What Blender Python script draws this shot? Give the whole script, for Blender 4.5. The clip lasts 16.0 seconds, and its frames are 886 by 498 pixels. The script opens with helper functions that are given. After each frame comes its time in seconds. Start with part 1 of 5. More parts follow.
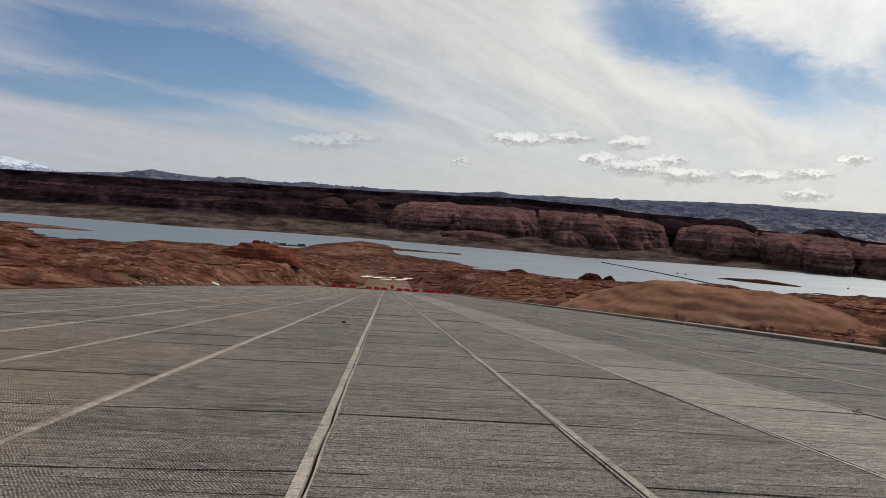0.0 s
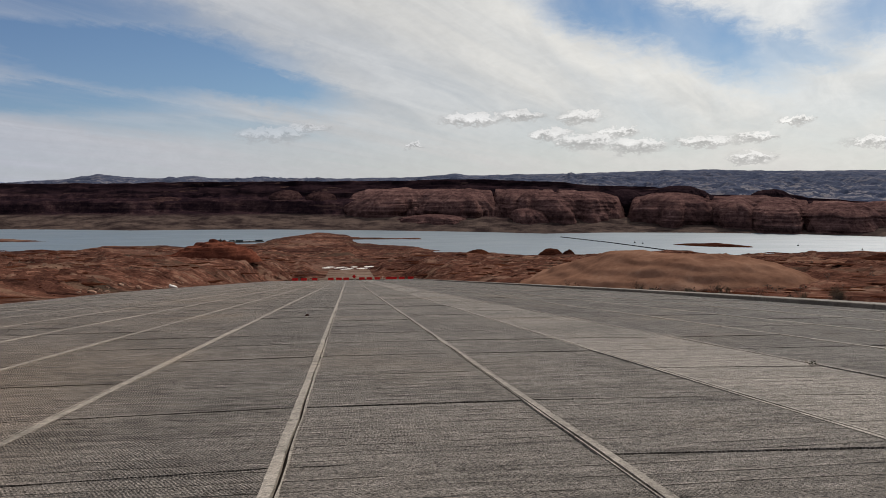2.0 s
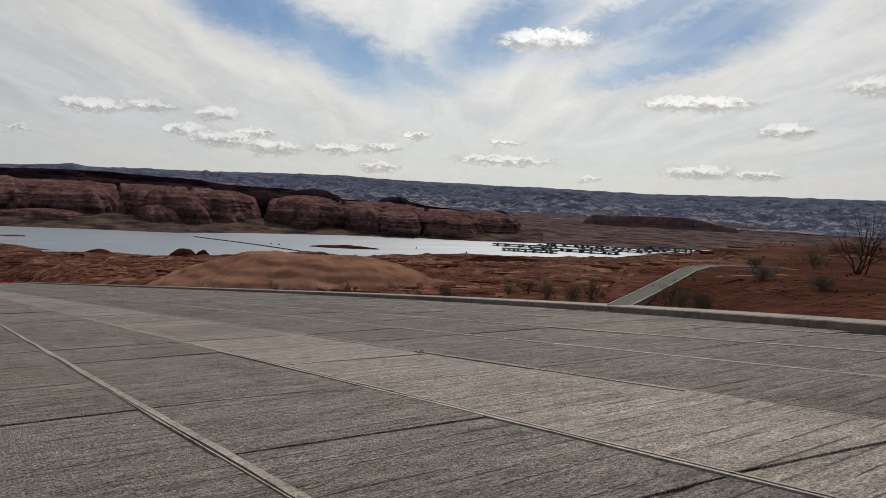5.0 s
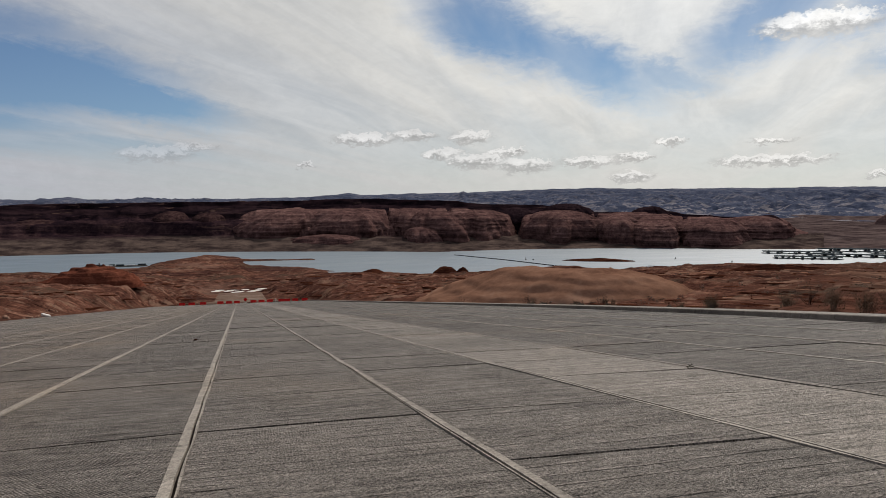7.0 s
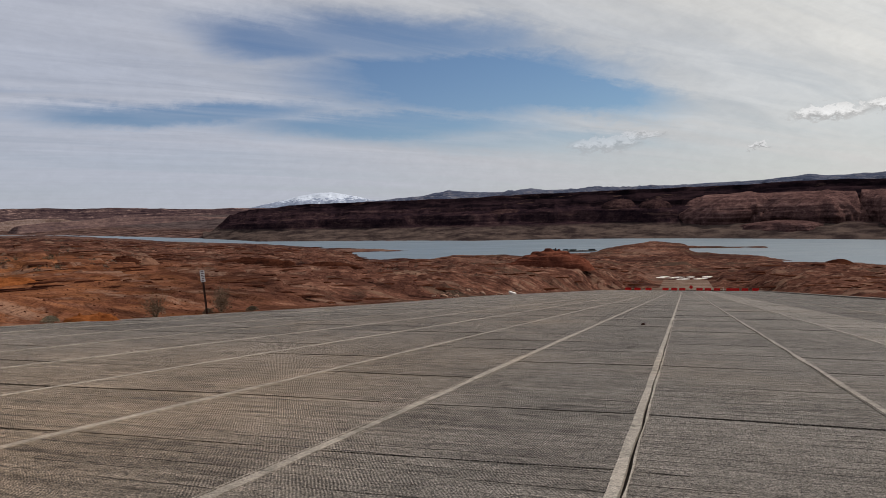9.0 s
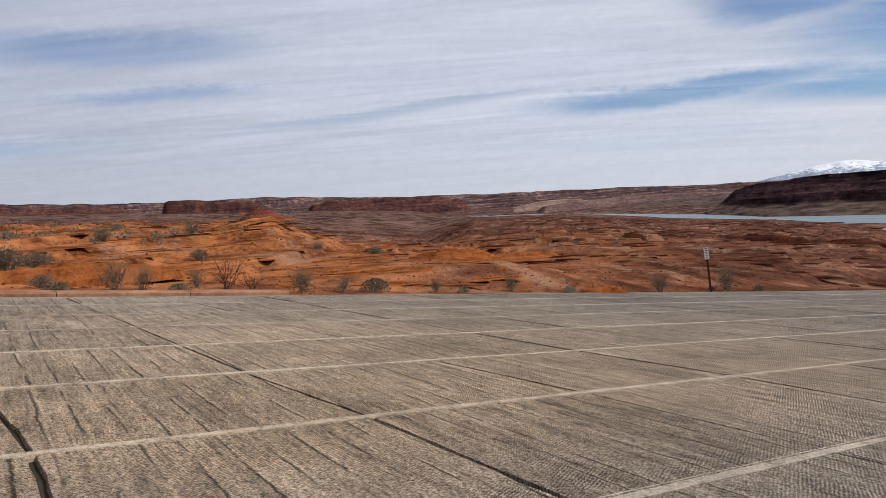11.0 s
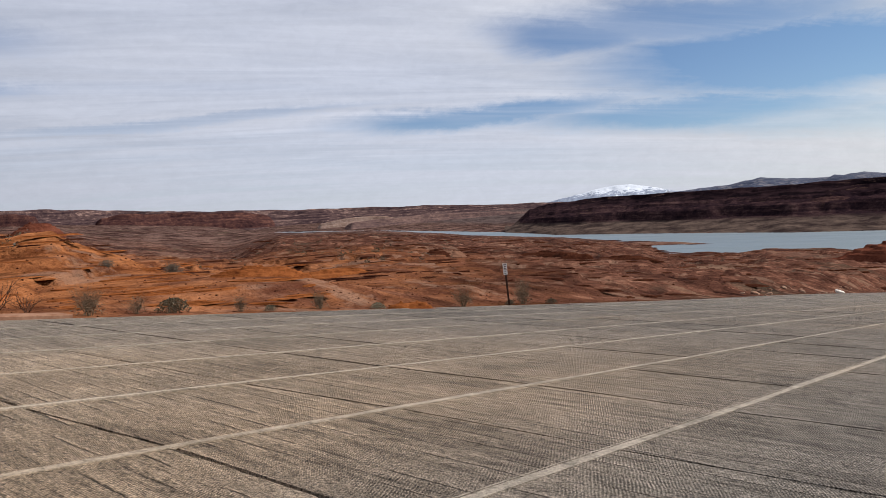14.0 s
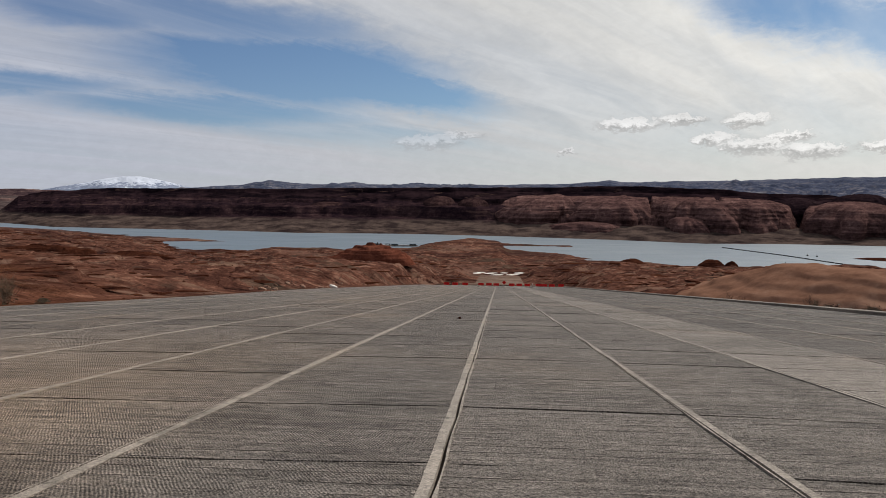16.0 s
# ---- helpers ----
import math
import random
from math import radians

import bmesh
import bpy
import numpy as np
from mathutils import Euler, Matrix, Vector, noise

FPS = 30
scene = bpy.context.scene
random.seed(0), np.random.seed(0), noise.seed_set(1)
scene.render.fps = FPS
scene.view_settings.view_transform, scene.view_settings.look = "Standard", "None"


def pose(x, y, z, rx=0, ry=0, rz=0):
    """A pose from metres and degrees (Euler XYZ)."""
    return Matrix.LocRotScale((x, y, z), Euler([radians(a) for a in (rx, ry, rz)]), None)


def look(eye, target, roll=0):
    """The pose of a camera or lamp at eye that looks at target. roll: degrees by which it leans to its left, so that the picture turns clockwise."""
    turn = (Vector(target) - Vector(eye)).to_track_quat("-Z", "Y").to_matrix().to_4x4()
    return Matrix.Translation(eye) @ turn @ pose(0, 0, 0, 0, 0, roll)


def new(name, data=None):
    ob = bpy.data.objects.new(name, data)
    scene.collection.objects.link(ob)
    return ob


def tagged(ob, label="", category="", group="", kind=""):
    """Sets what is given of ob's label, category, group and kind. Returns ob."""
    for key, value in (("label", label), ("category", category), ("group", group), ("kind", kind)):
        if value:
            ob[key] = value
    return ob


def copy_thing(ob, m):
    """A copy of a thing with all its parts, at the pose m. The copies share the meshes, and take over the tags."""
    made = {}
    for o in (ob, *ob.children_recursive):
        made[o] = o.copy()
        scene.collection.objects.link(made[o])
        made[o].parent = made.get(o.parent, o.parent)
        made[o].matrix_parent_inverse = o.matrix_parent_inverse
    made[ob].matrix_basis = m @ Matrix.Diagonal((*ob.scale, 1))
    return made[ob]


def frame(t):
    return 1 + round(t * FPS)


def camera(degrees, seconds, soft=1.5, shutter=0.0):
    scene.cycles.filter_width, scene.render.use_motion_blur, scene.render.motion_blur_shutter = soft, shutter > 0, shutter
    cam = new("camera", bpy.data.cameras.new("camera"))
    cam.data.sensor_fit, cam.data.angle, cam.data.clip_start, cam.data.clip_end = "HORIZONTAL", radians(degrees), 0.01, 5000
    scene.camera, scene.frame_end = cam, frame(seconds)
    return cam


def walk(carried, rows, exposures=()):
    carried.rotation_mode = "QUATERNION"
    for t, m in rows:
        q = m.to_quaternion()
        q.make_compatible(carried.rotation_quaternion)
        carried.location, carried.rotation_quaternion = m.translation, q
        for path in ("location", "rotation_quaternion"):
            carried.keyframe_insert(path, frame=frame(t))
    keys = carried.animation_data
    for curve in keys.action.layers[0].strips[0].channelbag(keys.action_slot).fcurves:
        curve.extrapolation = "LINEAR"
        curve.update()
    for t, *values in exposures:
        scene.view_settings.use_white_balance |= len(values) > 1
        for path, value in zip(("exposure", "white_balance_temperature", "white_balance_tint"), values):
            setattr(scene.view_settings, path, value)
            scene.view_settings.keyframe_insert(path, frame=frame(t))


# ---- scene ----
cam = camera(63.38, 16.0, soft=0.5)
PATH = [
    (0, pose(0.006, 0.257, 1.730, 86.21, -3.91, -4.12)),
    (0.5, pose(0.020, 0.276, 1.729, 85.76, -2.85, -6.91)),
    (1, pose(0.037, 0.265, 1.732, 85.08, -1.29, -6.59)),
    (1.5, pose(0.029, 0.275, 1.730, 84.84, -0.46, -6.04)),
    (2, pose(0.036, 0.264, 1.729, 85.08, -0.12, -7.60)),
    (2.5, pose(0.065, 0.259, 1.723, 85.61, -0.30, -12.65)),
    (3, pose(0.092, 0.221, 1.719, 86.28, -1.03, -20.54)),
    (3.5, pose(0.182, 0.245, 1.727, 86.68, -1.70, -28.91)),
    (3.7, pose(0.197, 0.241, 1.731, 86.71, -2.00, -31.61)),
    (4.05, pose(0.210, 0.234, 1.733, 86.67, -2.45, -35.24)),
    (4.4, pose(0.200, 0.224, 1.727, 86.46, -2.77, -36.87)),
    (4.75, pose(0.175, 0.214, 1.716, 86.15, -2.95, -36.81)),
    (5.1, pose(0.143, 0.208, 1.700, 85.85, -2.94, -35.35)),
    (5.45, pose(0.114, 0.208, 1.683, 85.66, -2.70, -32.80)),
    (5.8, pose(0.094, 0.216, 1.667, 85.70, -2.20, -29.46)),
    (6, pose(0.086, 0.224, 1.658, 85.81, -1.82, -27.39)),
    (6.5, pose(0.047, 0.222, 1.666, 86.19, -0.65, -21.89)),
    (7, pose(0.028, 0.212, 1.670, 86.60, 0.35, -16.04)),
    (7.5, pose(-0.015, 0.213, 1.657, 86.95, 0.86, -10.09)),
    (8, pose(-0.064, 0.215, 1.673, 86.94, 1.17, -2.76)),
    (8.5, pose(-0.096, 0.235, 1.669, 86.76, 1.47, 6.22)),
    (9, pose(-0.072, 0.199, 1.672, 86.23, 1.94, 18.42)),
    (9.5, pose(-0.037, 0.172, 1.696, 85.63, 2.52, 33.54)),
    (10, pose(-0.046, 0.219, 1.706, 85.72, 3.13, 44.13)),
    (10.2, pose(-0.052, 0.227, 1.708, 85.85, 3.38, 47.09)),
    (10.55, pose(-0.059, 0.224, 1.710, 86.12, 3.79, 51.96)),
    (10.9, pose(-0.059, 0.199, 1.713, 86.41, 4.13, 56.13)),
    (11.25, pose(-0.054, 0.160, 1.716, 86.71, 4.40, 59.50)),
    (11.6, pose(-0.044, 0.120, 1.722, 86.98, 4.59, 61.95)),
    (11.95, pose(-0.030, 0.089, 1.730, 87.19, 4.69, 63.40)),
    (12.3, pose(-0.014, 0.076, 1.741, 87.32, 4.68, 63.72)),
    (12.5, pose(-0.004, 0.076, 1.749, 87.38, 4.64, 63.57)),
    (13, pose(0.019, 0.082, 1.750, 87.39, 4.61, 60.32)),
    (13.5, pose(-0.028, 0.126, 1.733, 87.26, 4.14, 52.66)),
    (14, pose(-0.078, 0.140, 1.731, 86.79, 3.43, 41.81)),
    (14.5, pose(-0.101, 0.159, 1.712, 86.42, 1.95, 29.86)),
    (15, pose(-0.119, 0.223, 1.689, 86.12, 0.67, 17.59)),
    (15.5, pose(-0.100, 0.276, 1.679, 85.86, -0.14, 8.61)),
    (16, pose(-0.075, 0.300, 1.670, 85.54, -0.47, 4.43)),
]
EXPOSURES = [(0, 0.12), (3, 0.05), (6, 0.0), (8.3, 0.0), (9.5, 0.24), (12.4, 0.66), (13.2, 0.64), (14.5, 0.42), (15.5, 0.2), (16, 0.14)]
walk(cam, PATH, EXPOSURES)

# ---------------------------------------------------------------- sky and sun
SUN_AZ, SUN_EL = 44.0, 42.0          # degrees; azimuth clockwise from the ramp's downhill way
LAKE_Z = -48.0
SLOPE = 7.0                          # the ramp's fall, degrees
SUN_DIR = (math.sin(radians(SUN_AZ)) * math.cos(radians(SUN_EL)), math.cos(radians(SUN_AZ)) * math.cos(radians(SUN_EL)), math.sin(radians(SUN_EL)))

world = bpy.data.worlds.new("world")
scene.world = world
world.use_nodes = True
world.node_tree.nodes.clear()


class Nodes:
    """Short hands for a node tree."""

    def __init__(self, tree):
        self.t = tree

    def put(self, slot, value):
        if isinstance(value, bpy.types.NodeSocket):
            self.t.links.new(value, slot)
        else:
            slot.default_value = value

    def math(self, op, a, b=0.0, c=0.0, clamp=False):
        n = self.t.nodes.new("ShaderNodeMath")
        n.operation, n.use_clamp = op, clamp
        for s, v in zip(n.inputs, (a, b, c)):
            self.put(s, v)
        return n.outputs[0]

    def vec(self, op, a, b=(0, 0, 0), c=(0, 0, 0)):
        n = self.t.nodes.new("ShaderNodeVectorMath")
        n.operation = op
        for s, v in zip(n.inputs, (a, b, c)):
            self.put(s, v)
        return n.outputs["Value"] if op in ("LENGTH", "DOT_PRODUCT", "DISTANCE") else n.outputs[0]

    def xyz(self, x, y, z=0.0):
        n = self.t.nodes.new("ShaderNodeCombineXYZ")
        for s, v in zip(n.inputs, (x, y, z)):
            self.put(s, v)
        return n.outputs[0]

    def split(self, v):
        n = self.t.nodes.new("ShaderNodeSeparateXYZ")
        self.put(n.inputs[0], v)
        return n.outputs

    def ramp(self, x, a, b, lo=0.0, hi=1.0, smooth=True):
        n = self.t.nodes.new("ShaderNodeMapRange")
        n.interpolation_type = "SMOOTHSTEP" if smooth else "LINEAR"
        for s, v in zip(n.inputs, (x, a, b, lo, hi)):
            self.put(s, v)
        return n.outputs[0]

    def noise(self, v, scale, detail=4.0, rough=0.55, warp=0.0):
        n = self.t.nodes.new("ShaderNodeTexNoise")
        self.put(n.inputs["Vector"], v)
        for k, x in (("Scale", scale), ("Detail", detail), ("Roughness", rough), ("Distortion", warp)):
            self.put(n.inputs[k], x)
        return n.outputs["Fac"]

    def mix(self, f, a, b, blend="MIX"):
        n = self.t.nodes.new("ShaderNodeMix")
        n.data_type, n.blend_type = "RGBA", blend
        self.put(n.inputs[0], f)
        for s, v in ((n.inputs[6], a), (n.inputs[7], b)):
            self.put(s, v if isinstance(v, bpy.types.NodeSocket) else (*v[:3], 1))
        return n.outputs[2]

    def bump(self, h, strength, distance, normal=None):
        n = self.t.nodes.new("ShaderNodeBump")
        self.put(n.inputs["Strength"], strength)
        self.put(n.inputs["Distance"], distance)
        self.put(n.inputs["Height"], h)
        if normal is not None:
            self.put(n.inputs["Normal"], normal)
        return n.outputs[0]

    def position(self):
        return self.t.nodes.new("ShaderNodeNewGeometry").outputs["Position"]

    def chance(self):
        return self.t.nodes.new("ShaderNodeObjectInfo").outputs["Random"]

    def island(self):
        return self.t.nodes.new("ShaderNodeNewGeometry").outputs["Random Per Island"]


def build_sky(tree):
    """Thin high cloud with blue gaps, and small low heaps of cloud, over a clear sky."""
    N = Nodes(tree)
    way = tree.nodes.new("ShaderNodeTexCoord").outputs["Generated"]
    x, y, z = N.split(way)
    clear = tree.nodes.new("ShaderNodeTexSky")
    clear.sky_type, clear.sun_disc = "NISHITA", False
    clear.sun_elevation, clear.sun_rotation = radians(SUN_EL), radians(SUN_AZ)
    clear.altitude, clear.dust_density = 1100, 0.6
    az = N.math("MULTIPLY", N.math("ARCTAN2", x, y), 57.2958)
    el = N.math("MULTIPLY", N.math("ARCSINE", z), 57.2958)
    # the cloud sheet seen flat from below, drawn out along one way
    zz = N.math("ADD", N.math("MAXIMUM", z, 0.0), 0.07)
    px, py = N.math("DIVIDE", x, zz), N.math("DIVIDE", y, zz)
    ca, sa = math.cos(radians(33)), math.sin(radians(33))
    u = N.math("ADD", N.math("MULTIPLY", px, sa), N.math("MULTIPLY", py, ca))
    v = N.math("SUBTRACT", N.math("MULTIPLY", px, ca), N.math("MULTIPLY", py, sa))
    sheet = N.xyz(N.math("MULTIPLY", u, 0.22), v, 0.0)
    broad = N.noise(sheet, 0.7, 5, 0.6, 0.6)
    fine = N.noise(sheet, 2.6, 6, 0.58, 0.8)
    # frayed places for the gaps
    wob = N.math("SUBTRACT", N.noise(N.xyz(N.math("MULTIPLY", az, 0.05), N.math("MULTIPLY", el, 0.16)), 1.0, 6, 0.6, 0.3), 0.5)
    wob2 = N.math("SUBTRACT", fine, 0.5)
    curd = N.math("SUBTRACT", N.noise(N.xyz(N.math("MULTIPLY", az, 0.55), N.math("MULTIPLY", el, 1.1)), 1.5, 7, 0.66, 0.5), 0.5)
    azw = N.math("ADD", az, N.math("MULTIPLY", wob, 9.0))
    elw = N.math("ADD", el, N.math("ADD", N.math("MULTIPLY", wob, 2.6), N.math("MULTIPLY", N.math("ADD", N.math("MULTIPLY", wob2, 1.3), N.math("MULTIPLY", curd, N.ramp(az, -14.0, 6.0, 0.8, 2.6))), N.ramp(el, 2.0, 7.0, 0.35, 1.0))))
    here = N.xyz(azw, elw, 0.0)
    gaps = [(-17, 9.3, 14, 3.2, -3, 1.1), (-9, 8.2, 9, 2.1, -10, 1.0), (-22, 12.6, 14, 2.3, -4, 0.8), (-22, 6.2, 13, 1.3, -2, 0.85), (-38, 7.2, 13, 1.0, 2, 0.85), (-31, 12.5, 8, 1.9, -5, 0.8), (-15, 4.9, 13, 1.1, -5, 0.4),
            (20, 13.6, 8, 3.4, -22, 0.85), (26.5, 11.0, 7.5, 2.7, -24, 0.75), (33, 9.6, 4.5, 1.6, -10, 0.5), (40, 12.8, 6, 2.6, 25, 0.62), (56, 13.4, 8, 2.6, 18, 0.75), (52, 10.6, 5, 1.3, 10, 0.65), (51, 14.6, 9, 1.8, 22, 0.6),
            (-80, 12.8, 10, 1.5, 0, 0.45), (-78, 9.4, 8, 0.6, 3, 0.4), (-60, 7.6, 14, 0.5, 4, 0.3), (-92, 6, 9, 0.8, 0, 0.35)]
    gap = None
    for a0, e0, w, h, turn, depth in gaps:
        c, s = math.cos(radians(turn)), math.sin(radians(turn))
        d = N.vec("SUBTRACT", here, (a0, e0, 0))
        dx, dy, _ = N.split(d)
        p = N.xyz(N.math("ADD", N.math("MULTIPLY", dx, c / w), N.math("MULTIPLY", dy, s / w)), N.math("SUBTRACT", N.math("MULTIPLY", dy, c / h), N.math("MULTIPLY", dx, s / h)))
        g = N.ramp(N.vec("LENGTH", p), 1.34, 0.32, 0.0, depth)
        gap = g if gap is None else N.math("MAXIMUM", gap, g)
    veil = N.math("ADD", N.ramp(broad, 0.25, 0.7, 0.74, 1.0), N.math("MULTIPLY", wob2, N.ramp(el, 2.0, 8.0, 0.03, 0.2)))
    cover = N.math("SUBTRACT", veil, N.math("MULTIPLY", gap, N.ramp(fine, 0.8, 0.3, 0.92, 1.08)), clamp=True)
    # brightness of thin cloud: forward scatter round the sun
    toward = N.vec("DOT_PRODUCT", way, SUN_DIR)
    glow = N.math("POWER", N.math("MULTIPLY_ADD", toward, 0.5, 0.5), 9.0)
    level = N.math("ADD", N.math("MULTIPLY", glow, 0.69), N.ramp(toward, -0.7, 0.1, 0.32, 0.45))
    level = N.math("MULTIPLY", level, N.math("MULTIPLY", N.math("MULTIPLY_ADD", N.math("SUBTRACT", N.ramp(fine, 0.25, 0.75, 0.90, 1.10), 1.0), N.ramp(el, 1.5, 7.0, 0.1, 1.0), 1.0), N.ramp(curd, -0.25, 0.25, 0.965, 1.035)))
    tint = N.mix(N.ramp(toward, 0.1, 0.85), (0.93, 0.98, 1.14), (1.02, 1.0, 0.945))
    cloud = N.mix(1.0, tint, N.xyz(level, level, level), "MULTIPLY")
    blue = N.mix(1.0, clear.outputs["Color"], N.mix(N.ramp(toward, 0.2, 0.8), (0.0475, 0.0535, 0.0655), (0.0495, 0.0575, 0.0635)), "MULTIPLY")
    col = N.mix(cover, blue, cloud)
    # low heaps of cloud
    puff = N.noise(N.xyz(N.math("MULTIPLY", az, 0.7), N.math("MULTIPLY", el, 1.15)), 1.7, 8, 0.68, 0.2)
    pw = N.math("SUBTRACT", puff, 0.5)
    spot = N.xyz(N.math("MULTIPLY_ADD", pw, 3.2, az), N.math("MULTIPLY_ADD", pw, 2.1, el), 0.0)
    heaps = [(9.8, 5.3, 2.6, 0.55), (13.7, 5.6, 2.0, 0.42), (18.3, 5.4, 1.7, 0.55), (16.0, 4.1, 1.7, 0.5), (18.8, 3.6, 2.6, 0.6), (21.0, 4.2, 1.7, 0.4), (22.6, 3.2, 2.4, 0.6),
             (27.3, 3.4, 2.3, 0.4), (30.9, 3.7, 1.7, 0.4), (33.5, 4.8, 1.2, 0.3), (30.7, 2.2, 1.7, 0.45), (40.6, 3.2, 4.2, 0.42), (43.4, 12.4, 4.1, 0.95), (54.9, 7.9, 4.4, 0.65),
             (55.2, 2.9, 2.6, 0.55), (40.5, 4.6, 1.6, 0.3), (47.4, 2.1, 0.8, 0.3), (59.5, 2.8, 2.0, 0.35), (61, 6.0, 2.0, 0.6), (-5.6, 4.0, 2.8, 0.55), (-3.4, 4.5, 2.2, 0.3), (5.4, 3.3, 0.9, 0.24),
             (68, 9, 4, 0.8), (75, 5, 4, 0.7)]
    near, high = None, None
    for a0, e0, w, h in heaps:
        d = N.vec("MULTIPLY", N.vec("SUBTRACT", spot, (a0, e0, 0)), (1 / w, 1 / h, 0))
        q = N.ramp(N.vec("LENGTH", d), 1.2, 0.7)
        up = N.math("MULTIPLY", q, N.ramp(N.split(d)[1], -0.7, 0.75))
        near = q if near is None else N.math("MAXIMUM", near, q)
        high = up if high is None else N.math("MAXIMUM", high, up)
    lit = N.math("ADD", N.ramp(high, 0.05, 0.8, 0.66, 1.26), N.math("MULTIPLY", pw, 0.9))
    heap = N.mix(1.0, cloud, N.xyz(lit, lit, N.math("MULTIPLY", lit, 1.02)), "MULTIPLY")
    col = N.mix(N.math("MULTIPLY", near, N.ramp(az, -2.0, 8.0, 0.45, 0.8)), col, heap)
    back = tree.nodes.new("ShaderNodeBackground")
    N.put(back.inputs[0], col)
    back.inputs[1].default_value = 1.0
    tree.links.new(back.outputs[0], tree.nodes.new("ShaderNodeOutputWorld").inputs[0])


build_sky(world.node_tree)

sun = new("sun", bpy.data.lights.new("sun", "SUN"))
sun.data.energy, sun.data.angle, sun.data.color = 3.3, radians(1.2), (1.0, 0.95, 0.88)
sun.matrix_world = look(Vector(SUN_DIR) * 50, (0, 0, 0))


# ---------------------------------------------------------------- materials
def material(name, rough=0.9):
    m = bpy.data.materials.new(name)
    m.use_nodes = True
    b = m.node_tree.nodes["Principled BSDF"]
    b.inputs["Roughness"].default_value = rough
    b.inputs["Specular IOR Level"].default_value = 0.06
    return m, Nodes(m.node_tree), b


def concrete(name, a, b_, groove=1.0, per_island=False, chips=0.8):
    """Weathered concrete; groove: depth of the raked tine marks."""
    m, N, b = material(name, 0.62)
    b.inputs["Specular IOR Level"].default_value = 0.05
    pos = N.position()
    x, y, z = N.split(pos)
    rnd = N.island() if per_island else N.chance()
    stain = N.noise(pos, 0.35, 5, 0.6, 0.5)
    grain = N.noise(pos, 33, 6, 0.84)
    mottle = N.noise(pos, 4.0, 6, 0.7) if not groove else N.noise(N.xyz(N.math("MULTIPLY", x, 2.6), N.math("MULTIPLY", y, 6.5), N.math("MULTIPLY", rnd, 3.0)), 1.0, 7, 0.78)
    streak = N.noise(N.xyz(N.math("MULTIPLY", x, 0.5), N.math("MULTIPLY", y, 8.0), N.math("MULTIPLY", rnd, 9.0)), 1.0, 7, 0.74)

    def off(v, k, base):
        return N.math("MULTIPLY_ADD", N.math("SUBTRACT", v, 0.5), k, base)

    col = N.mix(N.ramp(grain, 0.385, 0.615, smooth=False), a, b_)
    tone = off(mottle, 1.7, off(streak, 2.3 if groove else 0.4, off(stain, 1.0, off(rnd, 0.2, 1.0))))
    tone = N.math("MINIMUM", N.math("MAXIMUM", tone, 0.35), 1.9)
    col = N.mix(1.0, col, N.xyz(tone, tone, tone), "MULTIPLY")
    dust = N.ramp(N.noise(pos, 0.12, 4, 0.6, 0.3), 0.5, 0.72, 0.0, 0.3)
    # sandy tan on the west lanes, thinned outward in place of grazing-angle shade
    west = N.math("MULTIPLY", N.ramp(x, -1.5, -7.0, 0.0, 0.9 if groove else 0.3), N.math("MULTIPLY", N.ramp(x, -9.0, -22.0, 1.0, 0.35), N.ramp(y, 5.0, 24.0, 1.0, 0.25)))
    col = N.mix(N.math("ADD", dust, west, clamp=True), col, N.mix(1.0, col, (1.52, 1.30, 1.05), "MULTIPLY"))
    # downhill darkening painted in for relief shade seen at low angles
    grazing_shade = N.math("MULTIPLY", N.ramp(N.math("MULTIPLY_ADD", stain, 12.0, y), 9.0, 30.0), 0.7 if groove else 0.0)
    col = N.mix(grazing_shade, col, N.mix(1.0, col, (0.62, 0.62, 0.64), "MULTIPLY"))
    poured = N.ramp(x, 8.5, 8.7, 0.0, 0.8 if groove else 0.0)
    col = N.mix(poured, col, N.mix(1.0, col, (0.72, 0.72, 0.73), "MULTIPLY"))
    dark_tone = (0.018, 0.015, 0.0125)
    if groove:
        # raked bands across the lane, each with slanting tine marks and a thin lap line
        bend_ = N.noise(N.xyz(N.math("MULTIPLY", x, 0.25), y, rnd), 0.6, 3)
        across = N.math("ADD", N.math("MULTIPLY", y, 3.1), N.math("MULTIPLY", bend_, 1.1))
        band, pos_in = N.math("FLOOR", across), N.math("FRACT", across)
        phase = N.math("ADD", N.math("MULTIPLY", x, 175.0), N.math("ADD", N.math("MULTIPLY", y, 100.0), N.math("MULTIPLY", band, 2.3)))
        tine = N.math("SINE", N.math("ADD", N.math("MULTIPLY_ADD", N.noise(pos, 2.6, 3, 0.6), 7.0, phase), N.math("MULTIPLY", N.noise(pos, 11, 2, 0.6), 3.0)))
        rows_ = N.math("SINE", N.math("ADD", N.math("MULTIPLY", y, 116.0), N.math("MULTIPLY", N.noise(pos, 4, 3, 0.6), 9.0)))
        peck = N.math("MULTIPLY", tine, rows_)
        wear = N.math("MULTIPLY", N.math("MULTIPLY", N.ramp(N.noise(pos, 0.8, 4, 0.65), 0.36, 0.56, 0.25, 1.0), N.ramp(x, -0.9, -0.4, 1.0, 0.55)), N.ramp(N.noise(pos, 24, 3, 0.7), 0.36, 0.56, 0.25, 1.0))
        pit = N.ramp(N.noise(N.vec("MULTIPLY", pos, (1.0, 1.3, 1.0)), 17, 5, 0.8), 0.45, 0.37)
        frayed = N.math("MULTIPLY_ADD", N.math("SUBTRACT", N.noise(pos, 9, 4, 0.7), 0.5), 0.22, pos_in)
